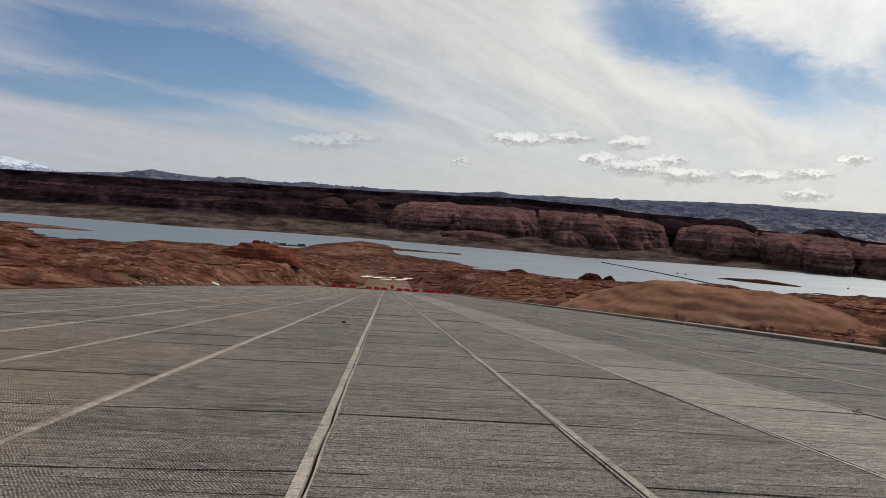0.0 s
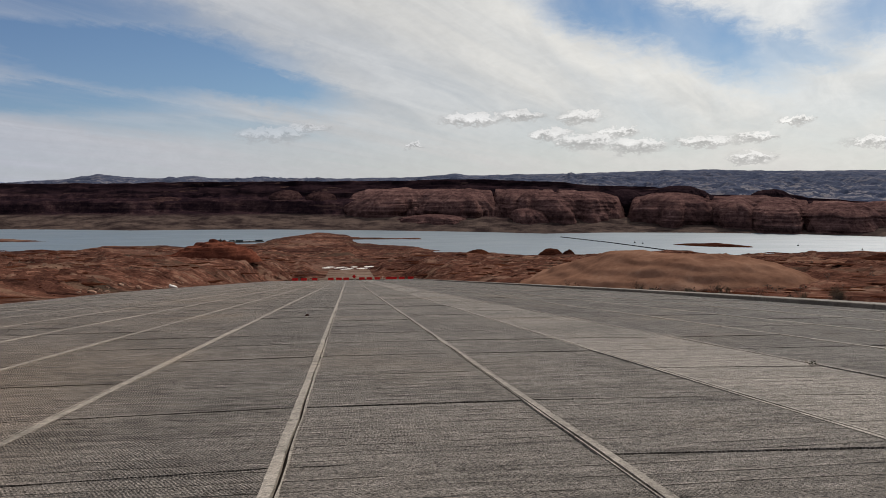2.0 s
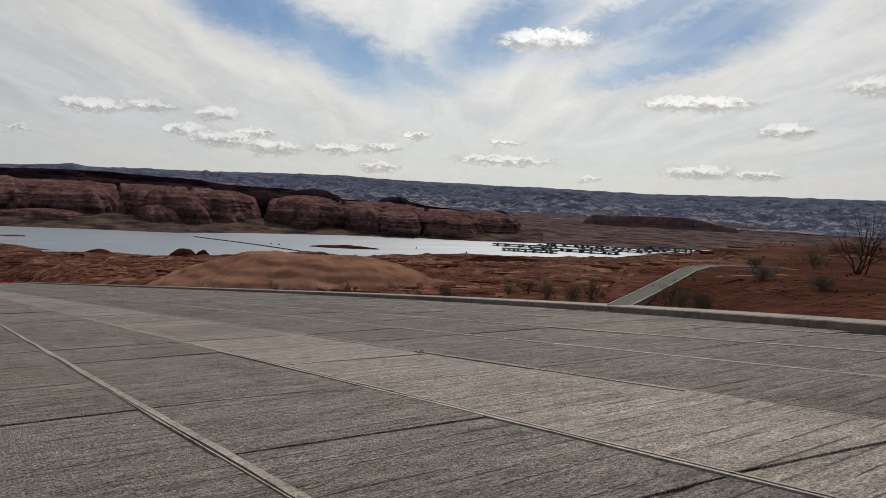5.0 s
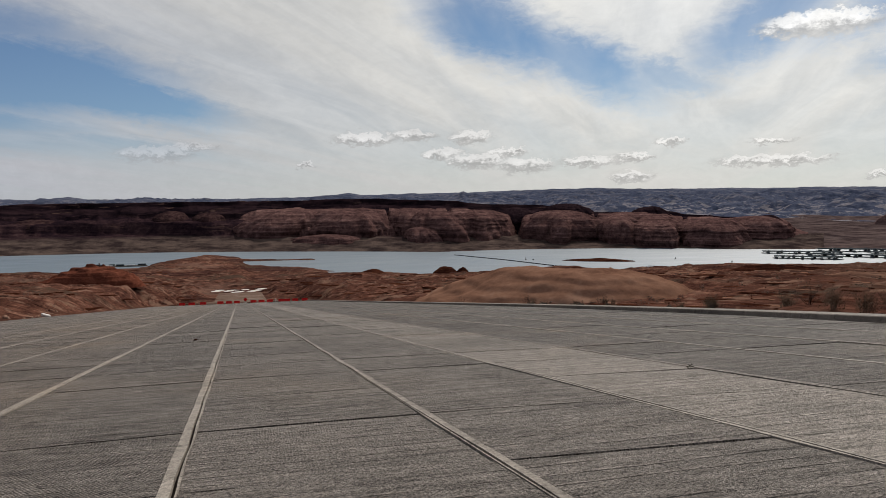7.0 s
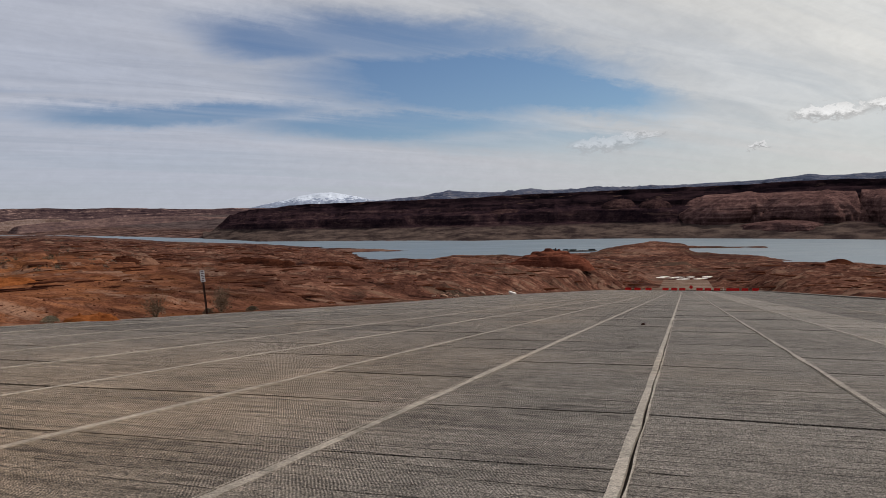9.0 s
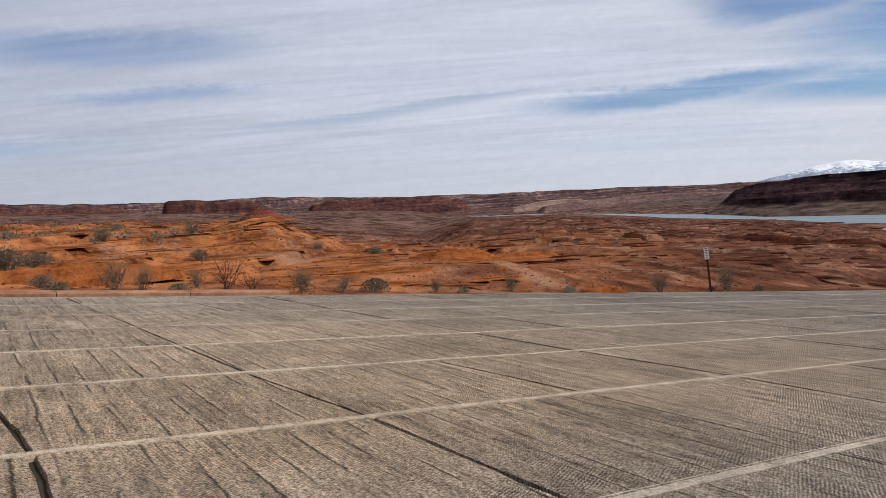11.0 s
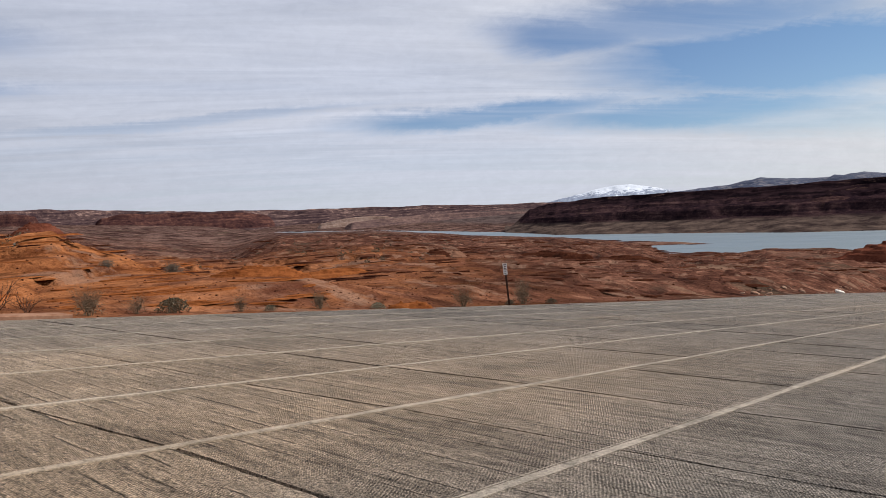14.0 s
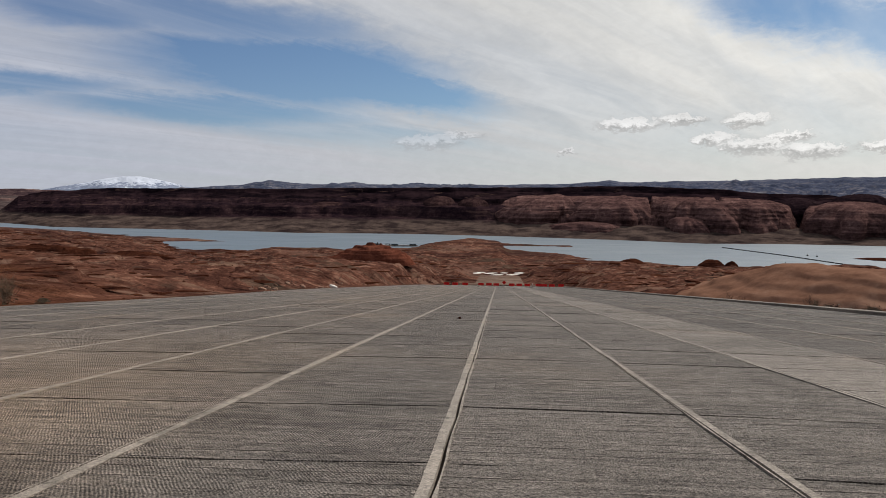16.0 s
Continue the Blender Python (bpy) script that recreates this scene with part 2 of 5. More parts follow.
        where = N.ramp(N.noise(N.xyz(N.math("MULTIPLY", x, 0.7), N.math("MULTIPLY", band, 3.7), rnd), 1.0, 4, 0.65), 0.42, 0.56)
        lap = N.math("MULTIPLY", N.math("MULTIPLY", N.ramp(frayed, 0.0, 0.03), N.ramp(frayed, 0.11, 0.05)), where)
        lip = N.math("MULTIPLY", N.math("MULTIPLY", N.ramp(frayed, 0.08, 0.13), N.ramp(frayed, 0.26, 0.15)), where)
        h = N.math("ADD", N.math("MULTIPLY", N.math("MULTIPLY", N.math("ADD", tine, peck), 0.7), wear), N.math("ADD", N.math("MULTIPLY", streak, 3.5), N.math("MULTIPLY", mottle, 2.0)))
        h = N.math("ADD", N.math("MULTIPLY_ADD", lap, -1.8, h), N.math("MULTIPLY_ADD", lip, 0.8, N.math("MULTIPLY", grain, 2.2)))
        N.put(b.inputs["Normal"], N.bump(h, 1.0 * groove, 0.013))
        weave = N.ramp(N.noise(pos, 0.6, 3, 0.6), 0.44, 0.54)
        mark = N.math("ADD", N.math("MULTIPLY", tine, weave), N.math("MULTIPLY", peck, N.math("SUBTRACT", 1.4, weave)))
        # grooves and pits darker, ridges and lips paler, in step with the bump
        col = N.mix(N.math("MULTIPLY", N.ramp(mark, 0.1, 0.8), N.math("MULTIPLY", wear, 0.5 * groove)), col, N.mix(1.0, col, (1.55, 1.53, 1.50), "MULTIPLY"))
        col = N.mix(N.math("MULTIPLY", N.ramp(mark, 0.0, -0.6), N.math("MULTIPLY", wear, 0.75 * groove)), col, N.mix(0.8, col, dark_tone))
        col = N.mix(N.math("MULTIPLY", pit, 0.95 * groove), col, N.mix(0.85, col, dark_tone))
        col = N.mix(N.math("MULTIPLY", lip, 0.25), col, N.mix(1.0, col, (1.5, 1.48, 1.44), "MULTIPLY"))
        col = N.mix(N.math("MULTIPLY", lap, 0.9), col, N.mix(0.85, col, dark_tone))
        col = N.mix(N.ramp(streak, 0.42, 0.30, 0.0, 0.55), col, N.mix(0.7, col, dark_tone))
        pale = N.ramp(N.noise(N.xyz(N.math("MULTIPLY", x, 0.9), N.math("MULTIPLY", y, 5.0), N.math("MULTIPLY", rnd, 4.0)), 1.0, 7, 0.78), 0.56, 0.66, 0.0, 0.4)
        col = N.mix(pale, col, N.mix(1.0, col, (1.7, 1.68, 1.64), "MULTIPLY"))
        N.put(b.inputs["Roughness"], N.ramp(mottle, 0.3, 0.7, 0.72, 0.5))
    else:
        N.put(b.inputs["Normal"], N.bump(N.math("ADD", N.math("MULTIPLY", grain, 2.0), N.math("MULTIPLY", stain, 2.0)), 0.6, 0.006))
        chip = N.ramp(N.noise(pos, 7, 5, 0.75), 0.45, 0.36, 0.0, chips)
        col = N.mix(chip, col, N.mix(0.65, col, dark_tone))
    N.put(b.inputs["Base Color"], col)
    return m


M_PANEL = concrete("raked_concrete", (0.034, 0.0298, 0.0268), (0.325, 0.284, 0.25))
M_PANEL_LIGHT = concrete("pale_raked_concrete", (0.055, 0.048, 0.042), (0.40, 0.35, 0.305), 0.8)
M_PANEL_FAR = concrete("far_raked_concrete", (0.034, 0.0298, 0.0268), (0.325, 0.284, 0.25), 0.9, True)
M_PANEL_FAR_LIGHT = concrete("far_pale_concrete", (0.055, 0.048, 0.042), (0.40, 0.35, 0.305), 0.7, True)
M_SEAM = concrete("seam_concrete", (0.13, 0.114, 0.097), (0.33, 0.29, 0.25), 0.0)
M_KERB = concrete("kerb_concrete", (0.08, 0.068, 0.057), (0.215, 0.187, 0.16), 0.0, False, 0.15)
M_FILL, nf, bf = material("joint_filler", 0.95)
nf.put(bf.inputs["Base Color"], nf.mix(nf.noise(nf.position(), 6, 3), (0.012, 0.01, 0.009), (0.05, 0.04, 0.032)))


def rock(name, stops, strata=0.0, strata_size=1.0, scale=0.05, rough=0.92, bump=0.5, bump_size=1.0, top=None):
    """Layered rock or soil: stops are base colours from low to high noise; strata tilts the mix by height."""
    m, N, b = material(name, rough)
    b.inputs["Specular IOR Level"].default_value = 0.0
    pos = N.position()
    x, y, z = N.split(pos)
    big = N.noise(pos, scale, 6, 0.62, 0.6)
    mid = N.noise(pos, scale * 7, 5, 0.65, 0.3)
    layer = N.noise(N.xyz(N.math("MULTIPLY", x, 0.03 / strata_size), N.math("MULTIPLY", y, 0.03 / strata_size), N.math("MULTIPLY", z, 1.1 / strata_size)), 1.0, 5, 0.7)
    f = N.math("ADD", N.math("MULTIPLY", big, 1.0 - strata), N.math("MULTIPLY", layer, strata))
    f = N.math("MULTIPLY_ADD", N.math("SUBTRACT", mid, 0.5), 0.75, f)
    f = N.math("MULTIPLY_ADD", N.math("SUBTRACT", N.noise(pos, scale * 30, 4, 0.7), 0.5), 0.45, f)
    cr = m.node_tree.nodes.new("ShaderNodeValToRGB")
    el = cr.color_ramp.elements
    lo, hi = 0.3, 0.72
    for i, c in enumerate(stops):
        p = lo + (hi - lo) * i / (len(stops) - 1)
        e = el[i] if i < 2 else el.new(p)
        e.position, e.color = p, (*c, 1)
    N.put(cr.inputs[0], f)
    col = cr.outputs[0]
    if top is not None:
        col = top(N, pos, col)
    N.put(b.inputs["Base Color"], col)
    h = N.math("ADD", N.math("MULTIPLY", layer, 1.5 * strata + 0.2), N.math("ADD", mid, N.math("MULTIPLY", N.noise(pos, scale * 40, 4, 0.7), 0.5)))
    N.put(b.inputs["Normal"], N.bump(h, bump, bump_size))
    return m


def ground_zones(N, pos, col):
    """Bare orange slickrock near the ramp's west side, pale sand and grey scrub soil in patches."""
    x, y, z = N.split(pos)
    west = N.ramp(N.math("ADD", N.math("MULTIPLY", x, -1.0), N.math("MULTIPLY", y, -0.75)), -20.0, 45.0)
    near = N.ramp(N.vec("LENGTH", pos), 190.0, 60.0)
    patch = N.noise(pos, 0.03, 5, 0.6, 0.8)
    orange = N.mix(N.ramp(N.noise(N.vec("MULTIPLY", pos, (1, 1, 3)), 0.25, 6, 0.7), 0.34, 0.66), (0.07, 0.02, 0.008), (0.31, 0.12, 0.048))
    f = N.math("MULTIPLY", N.math("MULTIPLY", west, near), N.ramp(patch, 0.30, 0.48, 0.25, 1.0))
    col = N.mix(f, col, orange)
    # tan slickrock to the east; ledge shadow is put into its dark streaks
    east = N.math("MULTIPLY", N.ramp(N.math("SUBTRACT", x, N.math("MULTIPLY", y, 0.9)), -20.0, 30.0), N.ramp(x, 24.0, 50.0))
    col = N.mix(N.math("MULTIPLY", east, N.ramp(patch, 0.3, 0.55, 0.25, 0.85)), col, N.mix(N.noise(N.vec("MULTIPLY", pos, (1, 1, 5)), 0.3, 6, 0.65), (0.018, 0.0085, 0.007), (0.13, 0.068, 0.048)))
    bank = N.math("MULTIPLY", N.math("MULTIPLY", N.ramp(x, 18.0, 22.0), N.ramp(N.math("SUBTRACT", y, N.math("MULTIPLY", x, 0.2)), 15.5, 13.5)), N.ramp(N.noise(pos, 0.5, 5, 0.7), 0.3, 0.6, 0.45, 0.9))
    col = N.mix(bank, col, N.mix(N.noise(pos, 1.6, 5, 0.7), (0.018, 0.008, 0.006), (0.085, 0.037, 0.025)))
    sand = N.ramp(N.noise(N.vec("MULTIPLY", pos, (1, 0.6, 3)), 0.035, 6, 0.62, 0.4), 0.60, 0.68, 0.0, 0.5)
    col = N.mix(sand, col, (0.19, 0.12, 0.083))
    pan = N.ramp(N.noise(N.vec("ADD", pos, (7, 63, 0)), 0.13, 6, 0.68, 0.3), 0.54, 0.63, 0.0, 0.55)
    col = N.mix(pan, col, (0.22, 0.135, 0.098))
    burnt = N.ramp(N.noise(N.vec("ADD", pos, (37, 11, 0)), 0.09, 6, 0.7, 0.3), 0.45, 0.36, 0.0, 0.45)
    col = N.mix(burnt, col, N.mix(0.7, col, (0.012, 0.006, 0.005)))
    scrub = N.ramp(N.noise(N.vec("ADD", pos, (91, 40, 7)), 0.022, 6, 0.66, 0.5), 0.56, 0.66, 0.0, 0.65)
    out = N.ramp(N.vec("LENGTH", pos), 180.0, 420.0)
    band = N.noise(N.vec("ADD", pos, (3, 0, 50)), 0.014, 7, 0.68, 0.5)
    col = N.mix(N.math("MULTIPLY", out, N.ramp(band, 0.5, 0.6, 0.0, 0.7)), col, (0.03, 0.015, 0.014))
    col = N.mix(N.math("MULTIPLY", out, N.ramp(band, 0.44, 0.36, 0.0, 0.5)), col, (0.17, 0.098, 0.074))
    # west plain: mauve of the haze put into the colour, with dark and pale bands
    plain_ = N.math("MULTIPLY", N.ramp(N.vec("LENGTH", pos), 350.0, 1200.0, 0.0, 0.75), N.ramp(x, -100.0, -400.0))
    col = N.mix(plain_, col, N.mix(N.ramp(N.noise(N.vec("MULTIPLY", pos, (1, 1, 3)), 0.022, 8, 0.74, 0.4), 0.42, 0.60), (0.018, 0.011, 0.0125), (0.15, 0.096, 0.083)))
    # thin dark lines by height, painted for the shadow under ledges
    ledge_shade = N.noise(N.xyz(N.math("MULTIPLY", x, 0.12), N.math("MULTIPLY", y, 0.12), N.math("MULTIPLY", z, 3.5)), 1.0, 4, 0.6)
    col = N.mix(N.ramp(ledge_shade, 0.42, 0.33, 0.0, 0.6), col, N.mix(0.75, col, (0.012, 0.006, 0.005)))
    # far shore: purple-grey haze is mixed into the ground's colour
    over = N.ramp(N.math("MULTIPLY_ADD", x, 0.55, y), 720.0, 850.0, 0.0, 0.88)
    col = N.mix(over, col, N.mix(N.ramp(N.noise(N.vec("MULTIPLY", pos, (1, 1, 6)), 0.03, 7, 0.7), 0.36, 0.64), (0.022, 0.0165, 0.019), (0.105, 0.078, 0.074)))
    return N.mix(N.math("MULTIPLY", scrub, N.math("SUBTRACT", 1.0, over)), col, N.mix(N.noise(pos, 0.9, 3), (0.03, 0.022, 0.016), (0.085, 0.063, 0.046)))


def mesa_zones(N, pos, col):
    """Dark shale cap over dark red walls, washed grey-brown shore below; backlit shade is put into the dark tones."""
    x, y, z = N.split(pos)
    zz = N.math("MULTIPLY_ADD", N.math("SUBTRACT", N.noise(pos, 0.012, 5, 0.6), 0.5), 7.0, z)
    # near black: the shale's own dark with the backlit shade added in
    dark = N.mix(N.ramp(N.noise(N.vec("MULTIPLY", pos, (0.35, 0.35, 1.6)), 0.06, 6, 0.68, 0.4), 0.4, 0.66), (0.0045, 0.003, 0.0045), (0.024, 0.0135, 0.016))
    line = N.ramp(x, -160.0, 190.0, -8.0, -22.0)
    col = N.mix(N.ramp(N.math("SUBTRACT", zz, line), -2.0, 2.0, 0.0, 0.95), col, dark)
    # pale brown patches painted for sunlit ledges
    pale = N.ramp(N.noise(N.vec("MULTIPLY", pos, (0.4, 0.4, 2.2)), 0.05, 5, 0.7, 0.6), 0.60, 0.68, 0.0, 0.6)
    col = N.mix(pale, col, (0.085, 0.05, 0.042))
    shore = N.mix(N.ramp(N.noise(N.vec("MULTIPLY", pos, (1, 1, 4)), 0.035, 7, 0.7), 0.36, 0.64), (0.024, 0.017, 0.0165), (0.10, 0.072, 0.06))
    return N.mix(N.ramp(zz, -32.0, -37.0, 0.0, 0.9), col, shore)


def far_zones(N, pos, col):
    """Pale slickrock knobs scattered over rock whose grey-blue stands for distance haze."""
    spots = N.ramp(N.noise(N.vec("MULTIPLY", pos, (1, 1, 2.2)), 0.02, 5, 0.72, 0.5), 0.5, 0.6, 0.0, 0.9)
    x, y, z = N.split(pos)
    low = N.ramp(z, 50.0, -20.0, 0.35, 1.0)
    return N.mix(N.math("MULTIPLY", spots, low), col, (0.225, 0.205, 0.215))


def snow_zones(N, pos, col):
    x, y, z = N.split(pos)
    s = N.math("ADD", N.noise(N.vec("MULTIPLY", pos, (1, 1, 0.25)), 0.03, 6, 0.7, 0.4), N.ramp(z, 0.0, 75.0, -0.12, 0.14))
    return N.mix(N.ramp(s, 0.47, 0.56), col, (0.52, 0.56, 0.64))


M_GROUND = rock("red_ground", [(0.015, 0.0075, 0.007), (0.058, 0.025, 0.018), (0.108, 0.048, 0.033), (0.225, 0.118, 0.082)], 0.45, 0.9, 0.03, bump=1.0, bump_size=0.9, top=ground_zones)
M_DOME = rock("dome_sandstone", [(0.11, 0.055, 0.036), (0.155, 0.08, 0.053), (0.19, 0.103, 0.069), (0.23, 0.132, 0.092)], 0.08, 1.6, 0.035, bump=0.35, bump_size=0.35)
M_REDROCK = rock("dark_red_rock", [(0.02, 0.008, 0.006), (0.05, 0.017, 0.010), (0.085, 0.03, 0.017)], 0.55, 1.0, 0.1, bump=0.9, bump_size=0.6)
M_REDDOME = rock("red_outcrop_rock", [(0.05, 0.016, 0.011), (0.105, 0.034, 0.021), (0.165, 0.06, 0.037)], 0.45, 1.2, 0.08, bump=0.8, bump_size=0.6)
M_ORANGE = rock("orange_sandstone", [(0.07, 0.02, 0.008), (0.17, 0.055, 0.018), (0.26, 0.09, 0.032)], 0.6, 0.6, 0.15, bump=0.7, bump_size=0.2)
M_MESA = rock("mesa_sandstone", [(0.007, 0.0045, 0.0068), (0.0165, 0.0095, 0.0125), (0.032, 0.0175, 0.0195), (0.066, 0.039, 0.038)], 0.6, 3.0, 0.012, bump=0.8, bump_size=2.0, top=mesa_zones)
M_NOSE = rock("buttress_rock", [(0.014, 0.008, 0.0095), (0.033, 0.018, 0.0185), (0.075, 0.042, 0.038)], 0.6, 2.2, 0.03, bump=0.9, bump_size=1.6)
M_SLICK = rock("banded_slickrock", [(0.033, 0.0178, 0.0185), (0.077, 0.041, 0.038), (0.124, 0.069, 0.062), (0.205, 0.12, 0.107)], 0.62, 2.2, 0.02, bump=0.9, bump_size=1.6)
M_SHALE = rock("dark_shale", [(0.008, 0.005, 0.007), (0.018, 0.0105, 0.013), (0.04, 0.024, 0.026)], 0.5, 2.0, 0.03, bump=0.8, bump_size=1.5)
# haze over the distance is part of this purple-grey
M_BUTTE = rock("butte_sandstone", [(0.05, 0.033, 0.035), (0.105, 0.066, 0.062), (0.2, 0.128, 0.108)], 0.6, 4.0, 0.012, bump=0.7, bump_size=2.0)
# mauve haze, shaded cliffs and pale lit rims are put into these tones
M_UPLAND = rock("upland_rock", [(0.018, 0.012, 0.016), (0.042, 0.026, 0.029), (0.078, 0.049, 0.047), (0.25, 0.165, 0.145)], 0.8, 7.0, 0.005, bump=0.6, bump_size=5.0)
M_PALECLIFF = rock("washed_cliff", [(0.12, 0.075, 0.06), (0.22, 0.15, 0.125), (0.34, 0.25, 0.215)], 0.5, 5.0, 0.02, bump=0.4, bump_size=2.0)
M_BLUFF = rock("bluff_sandstone", [(0.017, 0.009, 0.0115), (0.052, 0.024, 0.022), (0.125, 0.058, 0.044)], 0.65, 6.0, 0.01, bump=0.6, bump_size=3.0)
# the blue of distance haze is put into the base colour
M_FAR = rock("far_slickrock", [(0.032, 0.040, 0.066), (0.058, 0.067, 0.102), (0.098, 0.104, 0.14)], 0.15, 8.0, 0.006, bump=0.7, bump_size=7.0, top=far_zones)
M_SNOW = rock("snowy_rock", [(0.16, 0.19, 0.26), (0.25, 0.28, 0.36)], 0.0, 8.0, 0.01, bump=0.5, bump_size=6.0, top=snow_zones)
M_PALE = rock("bleached_rock", [(0.36, 0.31, 0.27), (0.6, 0.56, 0.52), (0.75, 0.73, 0.70)], 0.1, 1.0, 0.3, bump=0.3, bump_size=0.1)
M_STONE = rock("loose_stone", [(0.13, 0.06, 0.04), (0.24, 0.14, 0.10), (0.34, 0.25, 0.19)], 0.1, 1.0, 0.6, bump=0.5, bump_size=0.1)


def plain(name, color, rough=0.6, metallic=0.0, vary=0.25, scale=8.0):
    m, N, b = material(name, rough)
    pos = N.position()
    dark = tuple(c * (1 - vary) for c in color)
    N.put(b.inputs["Base Color"], N.mix(N.noise(pos, scale, 5, 0.65), dark, color))
    N.put(b.inputs["Roughness"], N.ramp(N.noise(pos, scale * 2, 4), 0.3, 0.7, rough * 0.8, min(1, rough * 1.15)))
    b.inputs["Metallic"].default_value = metallic
    return m


def water_material():
    m, N, b = material("lake_water", 0.12)
    pos = N.position()
    N.put(b.inputs["Base Color"], N.mix(N.noise(pos, 0.004, 3), (0.082, 0.115, 0.15), (0.105, 0.135, 0.162)))
    b.inputs["IOR"].default_value = 1.4
    b.inputs["Specular IOR Level"].default_value = 0.5
    calm = N.ramp(N.noise(N.vec("MULTIPLY", pos, (1, 2.5, 1)), 0.008, 4, 0.6), 0.35, 0.65, 0.42, 0.52)
    N.put(b.inputs["Roughness"], calm)
    h = N.math("ADD", N.noise(N.vec("MULTIPLY", pos, (1, 2.0, 1)), 0.5, 4, 0.65), N.noise(pos, 2.2, 3, 0.6))
    N.put(b.inputs["Normal"], N.bump(h, 0.2, 0.2))
    return m


M_WATER = water_material()
M_RED_PLASTIC = plain("red_plastic", (0.55, 0.02, 0.018), 0.45)
M_STEEL = plain("rusty_steel", (0.075, 0.042, 0.032), 0.7, 0.3, 0.5, 20)
M_GALV = plain("galvanised_steel", (0.4, 0.41, 0.42), 0.45, 0.8)
M_SIGN = plain("white_sign", (0.72, 0.70, 0.69), 0.5, 0, 0.12)
M_INK = plain("sign_ink", (0.10, 0.05, 0.05), 0.6)
M_WHITE = plain("white_gelcoat", (0.62, 0.63, 0.63), 0.35, 0, 0.2, 0.6)
M_CABIN = plain("grey_gelcoat", (0.13, 0.145, 0.155), 0.4, 0, 0.45, 0.15)
M_DARKROOF = plain("dark_roof", (0.045, 0.055, 0.06), 0.6, 0, 0.4, 0.5)
M_DARKROOF.node_tree.nodes["Principled BSDF"].inputs["Specular IOR Level"].default_value = 0.0
M_CABIN.node_tree.nodes["Principled BSDF"].inputs["Specular IOR Level"].default_value = 0.0
M_GLASS = plain("dark_glazing", (0.015, 0.02, 0.025), 0.12)
M_DECK = plain("dock_deck", (0.16, 0.14, 0.12), 0.85, 0, 0.4, 0.8)
M_RUBBER = plain("black_float", (0.02, 0.021, 0.022), 0.6)
M_TWIG = plain("dry_twig", (0.155, 0.115, 0.08), 0.9, 0, 0.5, 5)
M_GREYTWIG = plain("grey_twig", (0.135, 0.11, 0.088), 0.9, 0, 0.5, 5)
M_SAGE = plain("sage_leaf", (0.165, 0.145, 0.10), 0.85, 0, 0.45, 9)
M_SCRUB = plain("far_scrub", (0.10, 0.088, 0.058), 0.85, 0, 0.45, 9)
M_DARKLEAF = plain("dark_leaf", (0.045, 0.05, 0.022), 0.85, 0, 0.5, 9)
M_PATH = plain("grey_path", (0.078, 0.077, 0.070), 0.9, 0, 0.25, 2)


# ---------------------------------------------------------------- noise on arrays
def hash2(ix, iy, seed):
    h = (ix.astype(np.int64) * 374761393 + iy.astype(np.int64) * 668265263 + seed * 1274126177) & 0xFFFFFFFF
    h = ((h ^ (h >> 13)) * 1274126177) & 0xFFFFFFFF
    return ((h ^ (h >> 16)) & 0xFFFF) / 65535.0


def vnoise(x, y, seed=0):
    ix, iy = np.floor(x), np.floor(y)
    fx, fy = x - ix, y - iy
    fx, fy = fx * fx * (3 - 2 * fx), fy * fy * (3 - 2 * fy)
    a, b = hash2(ix, iy, seed), hash2(ix + 1, iy, seed)
    c, d = hash2(ix, iy + 1, seed), hash2(ix + 1, iy + 1, seed)
    return (a + (b - a) * fx) * (1 - fy) + (c + (d - c) * fx) * fy


def fbm(x, y, octaves=4, seed=0, gain=0.5):
    """About -1 to 1."""
    s, amp, tot = 0.0, 1.0, 0.0
    for o in range(octaves):
        s = s + amp * (vnoise(x * 2 ** o + 17.3 * o, y * 2 ** o - 9.1 * o, seed + o) - 0.5)
        tot += amp
        amp *= gain
    return s / tot * 2.4


def step(a, b, x):
    t = np.clip((x - a) / (b - a), 0, 1)
    return t * t * (3 - 2 * t)


def at_el(el, r):
    """Height that stands at an angle above the eye's level, r metres off."""
    return 1.7 + np.tan(np.radians(el)) * r


def along(table, az):
    a = np.array(table)
    return np.interp(az, a[:, 0], a[:, 1])


def polar(az, r):
    return math.sin(radians(az)) * r, math.cos(radians(az)) * r


# ---------------------------------------------------------------- the plan of the land
def curb_x(y):
    return 13.0 * step(300, 288, y) + 11.5 - 9.0 * np.exp(-np.maximum(y, -12) / 20.0) + 0.01 * np.maximum(y - 150, 0)


def left_x(y):
    return -25.0 - 5.0 * step(42, 115, y) + 17.0 * step(290, 306, y)


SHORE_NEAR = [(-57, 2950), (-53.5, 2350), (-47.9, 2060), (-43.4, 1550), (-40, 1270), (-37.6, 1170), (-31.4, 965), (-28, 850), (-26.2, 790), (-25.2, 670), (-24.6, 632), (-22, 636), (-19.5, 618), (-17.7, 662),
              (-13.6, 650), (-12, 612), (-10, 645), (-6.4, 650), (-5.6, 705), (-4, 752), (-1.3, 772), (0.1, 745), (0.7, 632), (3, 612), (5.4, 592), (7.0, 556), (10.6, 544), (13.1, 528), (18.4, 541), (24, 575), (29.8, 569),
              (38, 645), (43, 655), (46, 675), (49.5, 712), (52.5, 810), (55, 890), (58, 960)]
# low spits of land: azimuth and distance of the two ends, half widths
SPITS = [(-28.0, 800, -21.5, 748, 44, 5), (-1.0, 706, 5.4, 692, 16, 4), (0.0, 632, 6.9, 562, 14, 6)]
